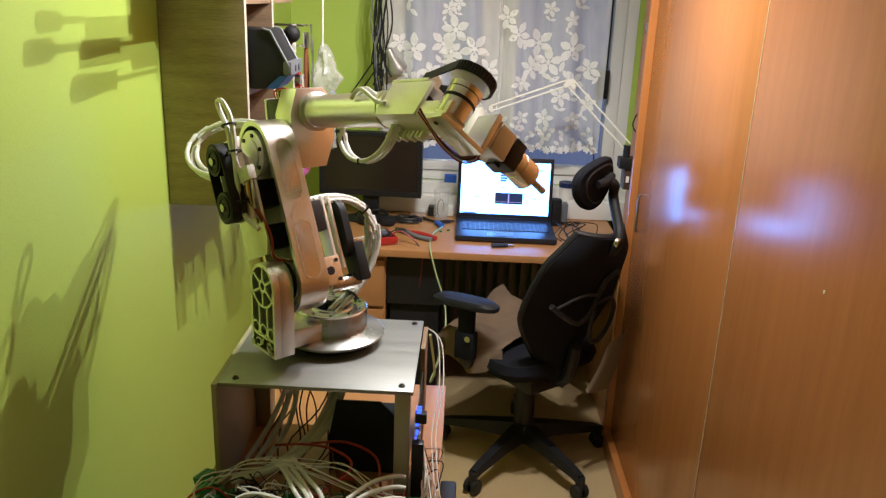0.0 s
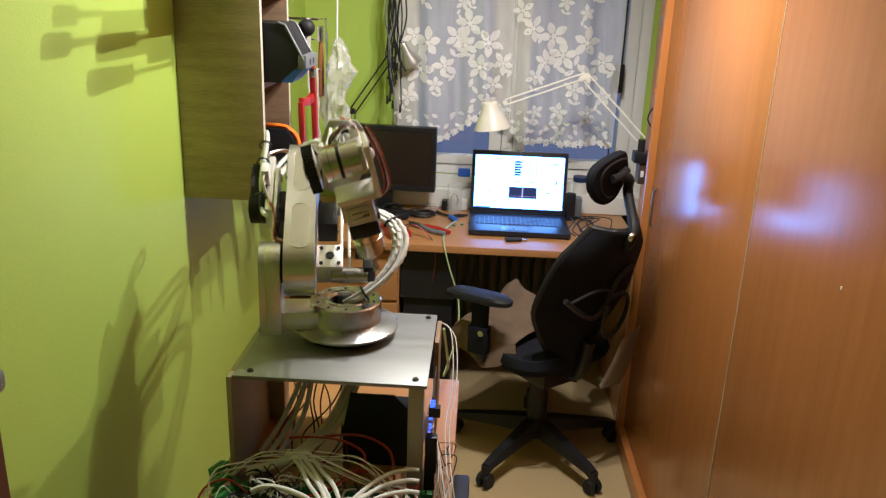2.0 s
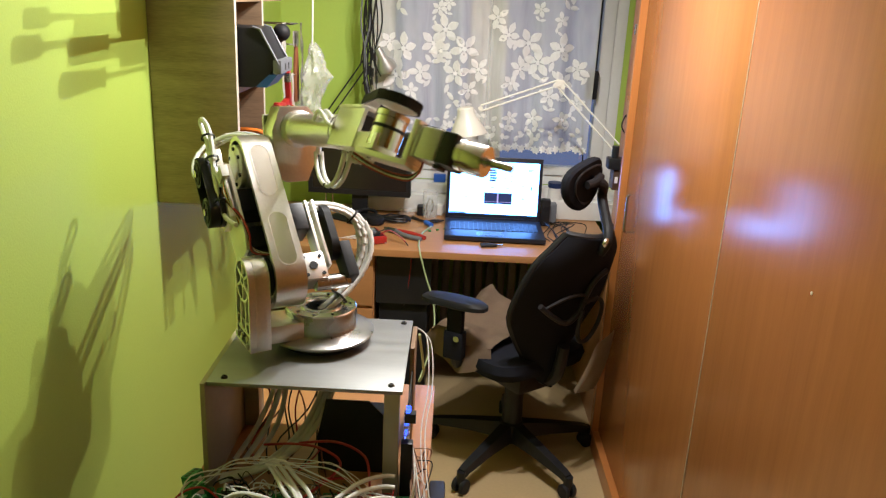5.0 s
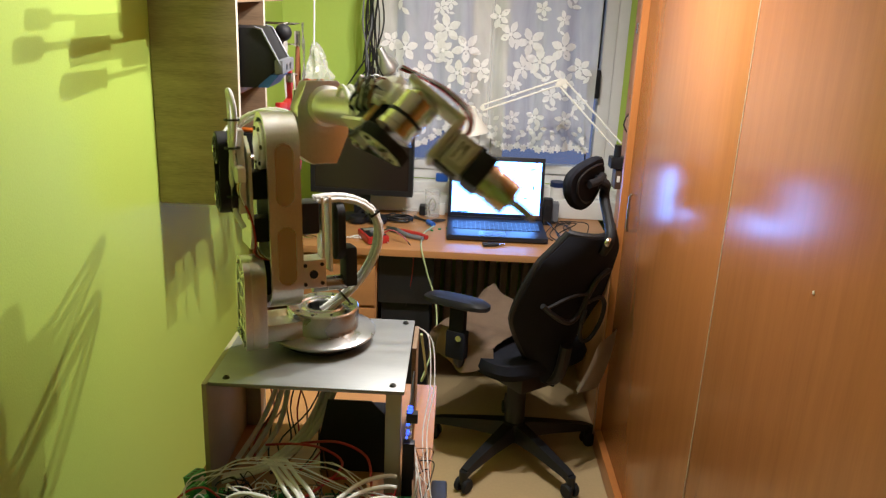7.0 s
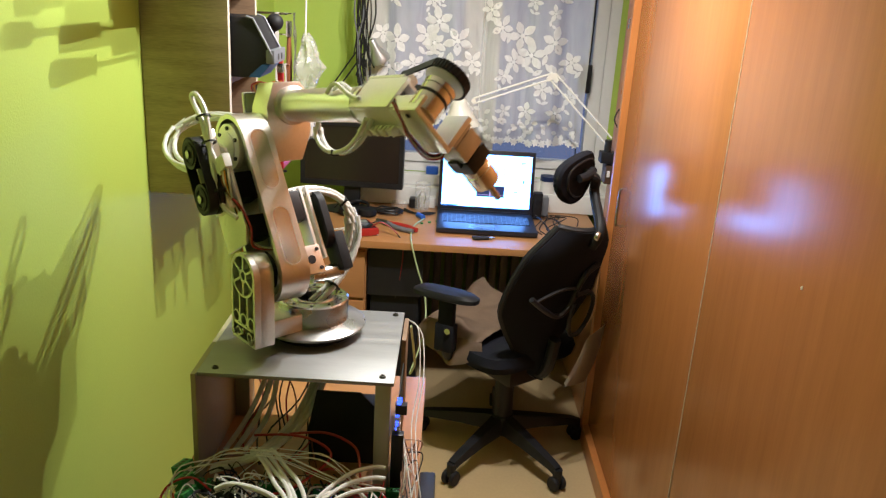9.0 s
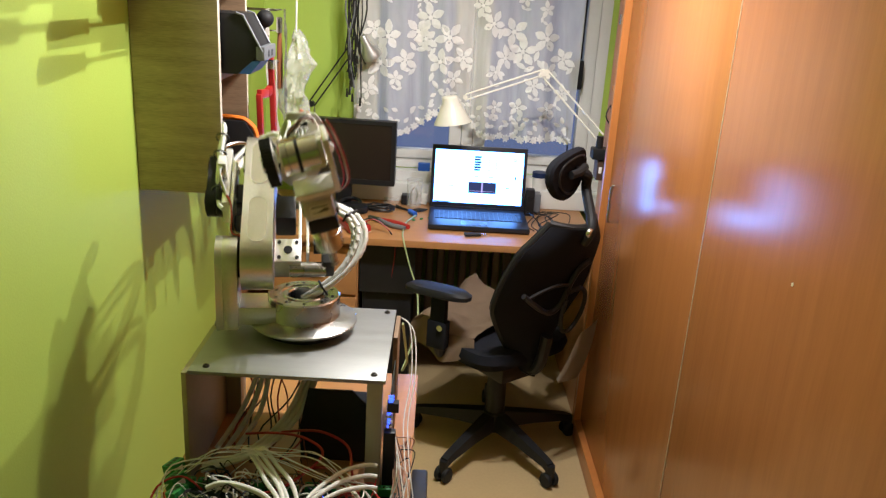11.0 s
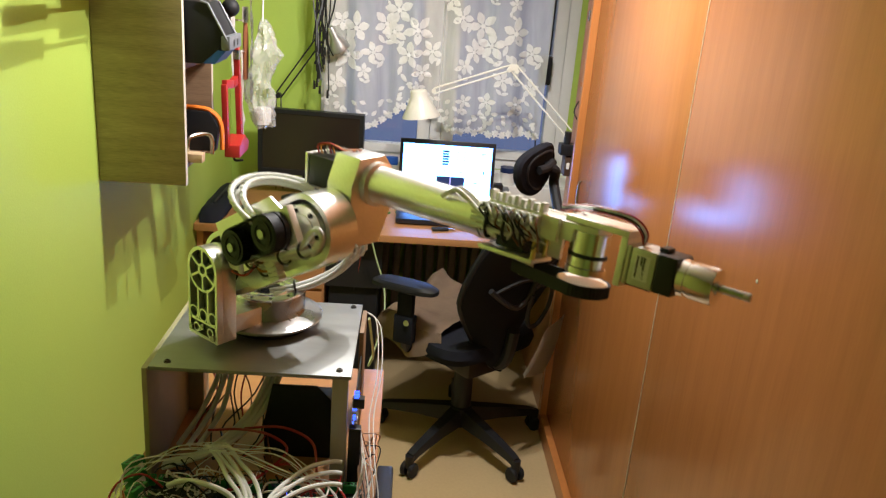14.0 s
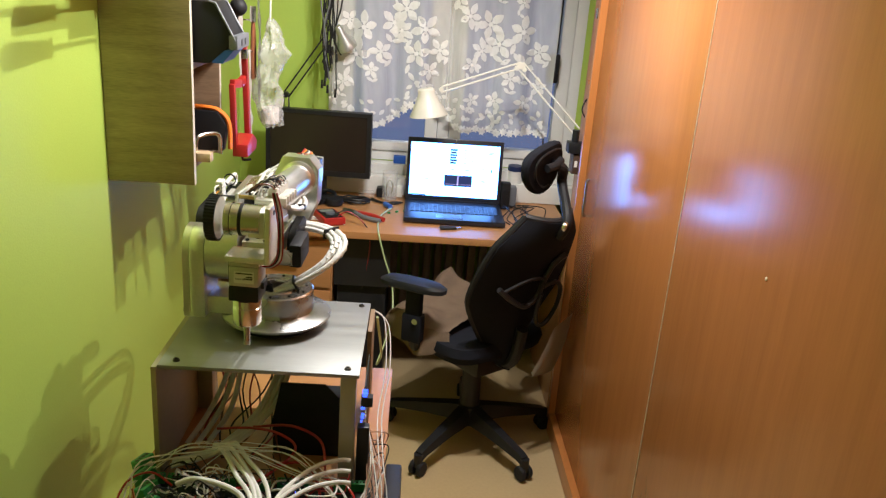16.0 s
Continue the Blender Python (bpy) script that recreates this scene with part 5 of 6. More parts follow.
def side_table():
    t = thing("side_table", "beech laminate table carrying the robot's controller", "table")
    part("tabletop", boxes((-0.475, 0.55, ZT - 0.028, 0.010, 1.886, ZT)), DESKWOOD, t, bevel=0.002)
    for x in (-0.46, -0.05):
        for y in (0.58, 1.82):
            part("leg", boxes((x, y, 0, x + 0.045, y + 0.045, ZT - 0.0285)), DESKWOOD, t, bevel=0.002)


side_table()


def controller():
    c = thing("controller_box", "open-front box with a brushed aluminium top plate carrying the robot", "box")
    t = 0.008
    pl = part("top_plate", boxes((CX0, CY0, ZP - t, CX1, CY1, ZP)), ALUB, c, "brushed aluminium top plate", bevel=0.0012)
    for x, y in ((CX0 + 0.030, CY0 + 0.022), (CX1 - 0.024, CY0 + 0.022), (CX0 + 0.028, CY1 - 0.02), (CX1 - 0.020, CY1 - 0.02)):
        bm = B()
        lathe(bm, [(0.0070, 0), (0.0070, 0.0012), (0.0055, 0.0014), (0.0052, 0.0040), (0.0028, 0.0042), (0.0026, 0.0020)], mv(x, y, ZP), seg=20)
        part("bolt", bm, mat("dark_steel", (0.12, 0.11, 0.10), 0.35, 1.0), pl)
    part("side_panel", boxes((CX0 - 0.0115, CY0 - 0.003, ZT, CX0 - 0.0015, CY1, ZP - 0.003)), PANEL, c, "beige wooden side panel", bevel=0.001)
    part("side_panel", boxes((CX1 + 0.001, CY1 - 0.12, ZT, CX1 + 0.011, CY1 + 0.004, ZP - 0.016)), OAKIN, c, bevel=0.001)
    part("corner_post", boxes((CX1 - 0.036, CY0 + 0.006, ZT, CX1 - 0.006, CY0 + 0.010, ZP - t - 0.001), (CX1 - 0.0095, CY0 + 0.0105, ZT, CX1 - 0.006, CY0 + 0.036, ZP - t - 0.001)), mat("grey_painted_angle", (0.45, 0.43, 0.36), 0.45, 0.1, var=0.05), c, bevel=0.0008)
    part("corner_post", boxes((CX0 + 0.0, CY1 - 0.03, ZT, CX0 + 0.03, CY1 - 0.026, ZP - t - 0.001)), ALUB, c)
    bm = B()
    prism(bm, [(-0.228, ZT), (-0.090, ZT), (-0.092, ZT + 0.138), (-0.121, ZT + 0.168), (-0.212, ZT + 0.168), (-0.230, ZT + 0.08)], 0.006, mv(0, 1.480, 0) @ XZ)
    part("fan_shroud", bm, mat("dull_black_sheet", (0.016, 0.016, 0.015), 0.6, var=0.3, scale=8, spec=0.3), c, "black power supply shroud", bevel=0.001)
    part("power_supply", boxes((-0.222, 1.4805, ZT + 0.001, -0.095, 1.60, ZT + 0.10)), BLACK, c, bevel=0.003)
    part("corner_post", boxes((CX0 - 0.001, CY1 - 0.085, ZT, CX0 + 0.034, CY1 - 0.045, ZP - t - 0.001)), PANEL, c, bevel=0.004)
    for k in range(3):
        bm = B()
        tube(bm, [(-0.325 + 0.012 * k, 1.55, ZP - 0.01), (-0.33 + 0.012 * k, 1.54, ZP - 0.08), (-0.36 + 0.02 * k, 1.50, ZP - 0.16), (-0.40 + 0.02 * k, 1.45, ZT + 0.03)], 0.0055, 8)
        part("cable", bm, CABLEW, c)
        bm = B()
        tube(bm, [(-0.215 + 0.011 * k, 1.56, ZP - 0.01), (-0.222 + 0.011 * k, 1.54, ZP - 0.07), (-0.26 + 0.012 * k, 1.47, ZP - 0.15), (-0.33 + 0.01 * k, 1.41, ZT + 0.05), (-0.41, 1.39 - 0.01 * k, ZT + 0.03)], 0.006, 8)
        part("cable", bm, CABLEW, c)
    rnd = random.Random(6)
    for k in range(12):
        bm = B()
        x = -0.36 + 0.012 * k
        tube(bm, [(x, 1.60, ZP - 0.01), (x + rnd.uniform(-.02, .03), 1.58, ZP - 0.07), (x + rnd.uniform(-.04, .04), 1.52, ZP - 0.13), (x + rnd.uniform(-.08, .04), 1.48, ZT + 0.05), (x + rnd.uniform(-.08, .04), 1.42, ZT + 0.02)], 0.0018, 6)
        part("wire", bm, (BLACK, REDW, BROWNW, BLACK)[k % 4], c)


controller()


def led_board():
    b = thing("driver_board", "upright driver board with blue lamps and ribbon wiring", "circuit board")
    x = CX1 + 0.009
    part("board", boxes((x, CY0 + 0.03, ZT, x + 0.002, CY0 + 0.17, ZP - 0.04)), DARKPCB, b)
    part("connector_strip", boxes((x - 0.010, CY0 + 0.01, ZT, x + 0.014, CY0 + 0.029, ZT + 0.13)), BLACK, b, bevel=0.002)
    part("connector", boxes((x - 0.004, CY0 + 0.012, ZP - 0.075, x + 0.018, CY0 + 0.029, ZP - 0.055)), BLACK, b)
    for k in range(7):
        part("pin_header", boxes((x - 0.006, CY0 + 0.020, ZT + 0.135 + 0.009 * k, x + 0.006, CY0 + 0.0295, ZT + 0.1395 + 0.009 * k)), TERMINAL if k % 2 else NICKEL, b)
    for dx, z, w in ((0.001, 0.206, 0.010), (0.001, 0.199, 0.010), (0.001, 0.192, 0.008), (-0.001, 0.176, 0.004), (0.005, 0.176, 0.004), (-0.001, 0.168, 0.007), (0.000, 0.152, 0.005), (0.001, 0.146, 0.003), (-0.001, 0.138, 0.003)):
        part("lamp", boxes((x + dx - 0.003, CY0 + 0.0155, ZT + z, x + dx - 0.003 + w, CY0 + 0.0195, ZT + z + 0.004)), LEDBLUE, b, "lit blue lamp")


led_board()


def electronics():
    rnd = random.Random(12)
    for i, (x, y, w, h) in enumerate(((-0.45, 1.24, 0.12, 0.12), (-0.32, 1.26, 0.11, 0.10), (-0.20, 1.25, 0.10, 0.11), (-0.09, 1.26, 0.09, 0.10), (-0.44, 1.06, 0.16, 0.14), (-0.25, 1.06, 0.20, 0.14))):
        b = thing("circuit_board", "dark circuit board with green screw terminals lying on the table", "circuit board", pose(x, y, ZT + 0.004, 0, 0, rnd.uniform(-6, 6)), group="boards on the table")
        part("board", boxes((0, 0, 0, w, h, 0.0018)), DARKPCB, b)
        for sx in (0.004, w - 0.028):
            part("standoff", boxes((sx, 0.01, -0.0039, sx + 0.006, 0.016, -0.0002)), NICKEL, b)
        n = int(w / 0.034)
        for k in range(n):
            tb = part("terminal_block", boxes((0.006 + 0.034 * k, h - 0.016, 0.002, 0.034 + 0.034 * k, h - 0.002, 0.020)), GREENT, b, bevel=0.001)
            for q in range(4):
                part("screw", boxes((0.009 + 0.034 * k + 0.0066 * q, h - 0.012, 0.0202, 0.0125 + 0.034 * k + 0.0066 * q, h - 0.007, 0.0208)), NICKEL, tb)
            part("chip", boxes((0.010 + 0.034 * k, 0.03, 0.002, 0.026 + 0.034 * k, 0.055, 0.006 + 0.012 * rnd.random())), BLACK, b, bevel=0.001)
        bm = B()
        cyl(bm, 0.006, 0.016, mv(w * 0.5, 0.02, 0.0019), seg=16)
        part("capacitor", bm, NICKEL, b)
        if i in (2, 4):
            part("lamp", boxes((w * 0.4, h - 0.030, 0.002, w * 0.4 + 0.004, h - 0.026, 0.006)), LEDBLUE if i == 2 else LEDGREEN, b, "small lit lamp")
    g = thing("terminal_rail", "row of green plug-in terminals at the wall side", "terminal")
    for k in range(5):
        M = mv(-0.455 + 0.017 * k, 1.350 - 0.042 * k, ZT + 0.046 ) @ rz(-24) @ ry(-14)
        tb = part("terminal_block", shape(box, -0.012, -0.019, -0.014, 0.012, 0.019, 0.014), GREENT, g, bevel=0.002, at=M)
        for q in range(4):
            part("screw", boxes((-0.004, -0.0165 + 0.0088 * q, 0.0142, 0.004, -0.0105 + 0.0088 * q, 0.0148)), mat("dark_slot", (0.01, 0.05, 0.02), 0.5), tb)
        part("print", boxes((0.0122, -0.012, -0.008, 0.0126, 0.010, 0.004)), PAPER, tb)


electronics()


def tangle():
    rnd = random.Random(21)
    w = thing("wire_tangle", "tangle of white, red and black wires heaped over the circuit boards", "wires")
    Z = ZT

    def run(pts, r, m, nm="wire", lb=""):
        bm = B()
        tube(bm, pts, r, 7 if r < 0.003 else 9, smooth=5)
        part(nm, bm, m, w, lb)
    # thick white cables
    for k in range(4):
        q = 0.0125 * k
        j = [rnd.uniform(-.006, .006) for _ in range(6)]
        run([(-0.325 + q, 1.375 + j[0], Z + 0.070), (-0.318 + q, 1.362 + j[1], Z + 0.088 + j[2]), (-0.285 + q + j[3], 1.320, Z + 0.090 + j[4]), (-0.255 + q + j[0], 1.27, Z + 0.083 + j[1]), (-0.225 + q + j[5], 1.215, Z + 0.076), (-0.205 + q * .5 + j[2], 1.13, Z + 0.060), (-0.20 + j[5] * 3, 1.05, Z + 0.04)], 0.0043, CABLEW, "cable", "thick white cable")
    for k in range(3):
        run([(-0.056 + 0.003 * k, 1.345 - 0.036 * k, Z + 0.078), (-0.075, 1.342 - 0.036 * k, Z + 0.081), (-0.115, 1.318 - 0.034 * k, Z + 0.083), (-0.150, 1.275 - 0.028 * k, Z + 0.080), (-0.178, 1.225 - 0.016 * k, Z + 0.072), (-0.190, 1.15, Z + 0.06), (-0.195, 1.06, Z + 0.04)], 0.0043, CABLEW, "cable", "thick white cable")
    run([(-0.365, 1.258, Z + 0.070), (-0.335, 1.259, Z + 0.082), (-0.285, 1.245, Z + 0.084), (-0.24, 1.222, Z + 0.076), (-0.215, 1.17, Z + 0.06)], 0.0052, CABLEW, "cable", "thick white cable")
    # long thin arcs over the heap
    for k in range(7):
        q, p = rnd.uniform(-.022, .016), rnd.uniform(-.03, .012)
        run([(-0.455 + q, 1.27 + p, Z + 0.04), (-0.42 + p, 1.32 + p, Z + 0.080 + q), (-0.34 + q, 1.335 + q, Z + 0.108 + p), (-0.25 + p, 1.335 + p, Z + 0.115 + q), (-0.15 + q, 1.325 + p, Z + 0.095 + p), (-0.07 + q, 1.29 + q, Z + 0.06), (-0.03 + q, 1.22, Z + 0.03)], rnd.choice((0.0008, 0.0011, 0.0016)), (CABLEW, CABLEW, TERMINAL)[k % 3])
    # loops
    for k in range(80):
        cx, cy, cz = rnd.uniform(-.40, -.08), rnd.uniform(1.12, 1.34), Z + rnd.uniform(.030, .075)
        r0 = rnd.uniform(.02, .055)
        a0 = rnd.uniform(0, 6.28)
        n = rnd.randint(4, 7)
        pts = []
        for i in range(n):
            a = a0 + i * rnd.uniform(.6, 1.0)
            pts.append((cx + r0 * math.cos(a), cy + r0 * 0.8 * math.sin(a), max(Z + 0.014, cz + rnd.uniform(-.022, .022))))
        run(pts, rnd.choice((0.0009, 0.0012, 0.0016, 0.0021)), (CABLEW, BLACK, TERMINAL, BLACK, CABLEW, BLACK, CABLEW, BLACK, REDW, BLACK)[k % 10])
    # white leads lying towards the table's edge
    for k in range(9):
        j = [rnd.uniform(-.03, .03) for _ in range(6)]
        run([(-0.20 + j[0], 1.10 + j[1], Z + 0.05), (-0.14 + j[2], 1.16 + j[3], Z + 0.065 + j[4] * .4), (-0.08 + j[5], 1.20 + j[0], Z + 0.055), (-0.03 + j[1] * .5, 1.17 + j[2], Z + 0.03), (-0.015 + j[3] * .3, 1.10 + j[4], Z + 0.012)], rnd.choice((0.0010, 0.0013, 0.0018)), CABLEW)
    # red leads
    run([(-0.33, 1.42, Z + 0.088), (-0.26, 1.40, Z + 0.106), (-0.20, 1.385, Z + 0.105), (-0.165, 1.36, Z + 0.085), (-0.22, 1.28, Z + 0.07), (-0.27, 1.26, Z + 0.06)], 0.0027, REDW, "wire", "red lead")
    run([(-0.26, 1.43, Z + 0.09), (-0.18, 1.405, Z + 0.112), (-0.12, 1.385, Z + 0.095), (-0.105, 1.34, Z + 0.07), (-0.10, 1.31, Z + 0.05)], 0.0027, REDW, "wire", "red lead")
    run([(-0.21, 1.34, Z + 0.06), (-0.15, 1.335, Z + 0.075), (-0.115, 1.30, Z + 0.06), (-0.10, 1.25, Z + 0.03)], 0.0027, REDW, "wire", "red lead")
    run([(-0.47, 1.22, Z + 0.03), (-0.46, 1.27, Z + 0.06), (-0.42, 1.29, Z + 0.07), (-0.38, 1.28, Z + 0.05)], 0.0022, REDW, "wire", "red lead")
    # thin wires at the right of the box
    for k in range(20):
        x, y = rnd.uniform(-.030, .004), rnd.uniform(1.22, 1.46)
        run([(CX1 + 0.022, 1.40 + rnd.uniform(-.01, .02), Z + rnd.uniform(.02, .12)), (x + 0.01, y + 0.03, Z + rnd.uniform(.02, .08)), (x + rnd.uniform(-.01, .012), y, Z + rnd.uniform(.01, .05)), (x + rnd.uniform(-.02, .01), y - 0.06, Z + rnd.uniform(.005, .03)), (x - 0.02, y - 0.12, Z + 0.01)], 0.0013, (PINKW, PINKW, CABLEW, BLACK, PINKW)[k % 5])
    for k in range(2):
        q = 0.009 * k
        run([(CX1 + 0.010, CY1 + 0.004, ZP - 0.02), (CX1 + 0.035 + q, CY1 - 0.03, ZP - 0.03 - q), (CX1 + 0.045 + q, 1.60, ZP - 0.10), (CX1 + 0.035 + q, 1.50, ZP - 0.16), (CX1 + 0.045 + q, 1.38 - q, Z + 0.06), (CX1 + 0.055 + q, 1.30, Z + 0.012), (CX1 + 0.02, 1.22, Z + 0.008)], 0.0013, CABLEW)


tangle()


def computer_case():
    c = thing("slim_computer", "slim black computer case standing on the floor beside the table", "computer")
    part("case", boxes((0.0115, 1.00, 0.0, 0.045, 1.432, 0.738)), BLACK, c, bevel=0.006)
    part("front_panel", boxes((0.0135, 1.4325, 0.01, 0.043, 1.437, 0.728)), RUBBER, c)


computer_case()


def green_cable():
    c = thing("network_cable", "pale green cable running from the desk down to the controller", "cable")
    bm = B()
    tube(bm, [(-0.045, 3.27, 0.757), (-0.085, 3.15, 0.756), (-0.090, 3.02, 0.756), (-0.082, 2.925, 0.750), (-0.055, 2.905, 0.66), (-0.020, 2.88, 0.56), (-0.012, 2.80, 0.47), (-0.03, 2.60, 0.45), (-0.045, 2.30, 0.52), (-0.03, 2.05, 0.66), (-0.022, 1.90, 0.76), (CX1 + 0.016, CY1 + 0.012, ZP - 0.04)], 0.0032, 8, smooth=8)
    part("cable", bm, LIME, c)
    bm = B()
    cyl(bm, 0.011, 0.05, mv(-0.05, 3.26, 0.763) @ rz(30) @ rx(-90), seg=14)
    part("plug", bm, BLUEP, c, "dark blue plug")
    for k in range(3):
        bm = B()
        box(bm, 0, 0, 0, 0.012, 0.006, 0.006, mv(-0.06 + 0.035 * k, 3.20 + 0.02 * k, 0.7515) @ rz(40 * k))
        part("clip", bm, GREENT, c)


green_cable()


def tower_pc():
    c = thing("computer_tower", "black computer tower under the desk", "computer")
    part("case", boxes((-0.245, 3.02, 0.02, -0.045, 3.48, 0.50)), BLACK, c, bevel=0.004)
    part("front", boxes((-0.243, 3.012, 0.022, -0.047, 3.0195, 0.498)), RUBBER, c, bevel=0.003)
    for x in (-0.24, -0.075):
        part("foot", boxes((x, 3.05, 0, x + 0.025, 3.45, 0.0195)), RUBBER, c)
    part("panel", boxes((-0.255, 2.99, 0.505, -0.035, 3.012, 0.721)), BLACK, c)


tower_pc()

# ---- on the desk ----
def cable_coil():
    c = thing("cable_coil", "coiled black cable lying on the desk", "cable")
    bm = B()
    pts = []
    for i in range(60):
        a = i * 0.42
        pts.append((-0.205 + (0.060 + 0.004 * math.sin(i * 1.7)) * math.cos(a), 3.33 + (0.032 + 0.003 * math.cos(i)) * math.sin(a), 0.756 + 0.00035 * i + 0.002 * math.sin(i * 2.3)))
    tube(bm, pts, 0.0035, 7, smooth=2)
    part("coil", bm, BLACK, c)


cable_coil()


def pliers():
    p = thing("combination_pliers", "pliers with red and black handles lying on the desk", "pliers", pose(-0.20, 3.16, 0.7515, 0, 0, -38))
    for s in (-1, 1):
        bm = B()
        tube(bm, [(0.01, 0.0, 0.010), (0.05, 0.014 * s, 0.010), (0.10, 0.020 * s, 0.010), (0.155, 0.012 * s, 0.010)], 0.0095, 9)
        part("handle", bm, REDP if s > 0 else GREYP, p)
        bm = B()
        prism(bm, [(0.012, 0), (0.012, 0.014 * s), (-0.02, 0.013 * s), (-0.055, 0.004 * s), (-0.055, 0)], 0.012, mv(0, 0, 0.003))
        part("jaw", bm, mat("greenish_steel", (0.18, 0.22, 0.15), 0.4, 0.9), p)


pliers()


def flat_paper():
    solid("note", boxes((-0.31, 3.345, 0.7515, -0.245, 3.39, 0.7525)), PAPER, "small white paper note on the desk", "paper", at=mv(0, 0, 0))


flat_paper()


def headphones():
    h = thing("headset", "black headset lying below the monitor", "headset")
    for x in (-0.375, -0.29):
        bm = B()
        lathe(bm, [(0.02, 0), (0.036, 0.004), (0.040, 0.015), (0.036, 0.03), (0.01, 0.034)], mv(x, 3.28, 0.7515), seg=24)
        part("ear_cup", bm, RUBBER, h)
    bm = B()
    tube(bm, [(-0.375, 3.28, 0.775), (-0.37, 3.345, 0.785), (-0.333, 3.375, 0.788), (-0.295, 3.345, 0.785), (-0.29, 3.28, 0.775)], 0.007, 8)
    part("headband", bm, BLACK, h)


headphones()


def multimeter():
    m = thing("multimeter", "red multimeter with test leads near the desk's edge", "multimeter", pose(-0.285, 3.05, 0.7515, 0, 0, 25))
    part("case", boxes((-0.045, -0.07, 0, 0.045, 0.07, 0.030)), REDP, m, bevel=0.008)
    part("face", boxes((-0.035, -0.058, 0.0302, 0.035, 0.06, 0.0315)), BLACK, m)
    part("display", boxes((-0.028, 0.022, 0.0316, 0.028, 0.05, 0.0322)), mat("grey_lcd", (0.28, 0.31, 0.26), 0.3), m)
    bm = B()
    cyl(bm, 0.018, 0.006, mv(0, -0.01, 0.0316), seg=20)
    part("dial", bm, GREYP, m)
    for k, mm in enumerate((REDW, BLACK)):
        bm = B()
        tube(bm, [(0.02 - 0.03 * k, -0.05, 0.033), (0.06, -0.06 + 0.02 * k, 0.05), (0.11, -0.10, 0.01), (0.125, -0.13 - 0.01 * k, -0.05), (0.12, -0.12, -0.18), (0.13 - 0.02 * k, -0.08, -0.30), (0.10, -0.03, -0.40)], 0.0023, 7)
        part("test_lead", bm, mm, m)


multimeter()


def glass_jar():
    j = thing("glass_jar", "clear glass tumbler standing on the desk", "glass", mv(-0.062, 3.42, 0.7515))
    bm = B()
    lathe(bm, [(0.0, 0.0), (0.030, 0.0), (0.033, 0.004), (0.035, 0.125), (0.0325, 0.125), (0.0305, 0.008), (0.0, 0.007)], seg=36)
    part("tumbler", bm, CLEAR, j)
    bm = B()
    tube(bm, [(-0.012, 0, 0.012), (-0.015, 0.004, 0.06), (0.0, 0.006, 0.085), (0.014, 0.0, 0.06), (0.008, -0.006, 0.03)], 0.003, 7)
    part("clip", bm, NICKEL, j)


glass_jar()


def desk_boxes():
    for nm, lb, cat, b, m in (("charger_brick", "white charger brick on the desk below the window", "charger", (-0.075, 3.46, 0.7515, -0.005, 3.495, 0.80), WHITE),
                              ("black_adapter", "black adapter box lying on the desk", "adapter", (-0.12, 3.44, 0.7515, -0.085, 3.49, 0.795), BLACK),
                              ("blue_box", "small blue box on the sill", "box", (-0.055, 3.555, 0.8835, 0.0, 3.58, 0.92), BLUEP),
                              ("grey_router", "grey box standing behind the laptop", "router", (0.44, 3.42, 0.7515, 0.50, 3.475, 0.84), GREYP),
                              ("black_speaker", "small black speaker behind the laptop", "speaker", (0.425, 3.37, 0.7515, 0.465, 3.41, 0.87), BLACK),
                              ("plastic_scraps", "crumpled clear plastic film below the monitor", "plastic", (-0.20, 3.44, 0.7515, -0.13, 3.48, 0.775), CLEAR)):
        t = thing(nm, lb, cat)
        part("body", boxes(b), m, t, bevel=0.005)
        if nm == "black_speaker":
            bm = B()
            cyl(bm, 0.013, 0.003, mv((b[0] + b[3]) / 2, b[1] + 0.0005, 0.83) @ rx(90), seg=18)
            part("cone", bm, RUBBER, t)
    j = thing("blue_lid_jar", "white jar with a dark blue lid on the sill", "jar", mv(0.50, 3.54, 0.8360))
    bm = B()
    cyl(bm, 0.032, 0.055, seg=28)
    part("jar", bm, WHITE, j)
    bm = B()
    cyl(bm, 0.034, 0.022, mv(0, 0, 0.0555), seg=28)
    part("lid", bm, mat("navy_plastic", (0.015, 0.03, 0.10), 0.4), j)


desk_boxes()


def knife():
    k = thing("side_cutters", "small black side cutters on the desk in front of the laptop", "cutters", pose(0.19, 3.035, 0.7515, 0, 0, 8))
    for s in (-1, 1):
        bm = B()
        tube(bm, [(-0.035, 0.011 * s, 0.006), (0.0, 0.009 * s, 0.006), (0.03, 0.0045 * s, 0.006)], 0.0055, 8)
        part("grip", bm, RUBBER, k)
    bm = B()
    prism(bm, [(0.03, -0.007), (0.055, -0.003), (0.055, 0.003), (0.03, 0.007)], 0.006, mv(0, 0, 0.002))
    part("jaws", bm, NICKEL, k)


knife()


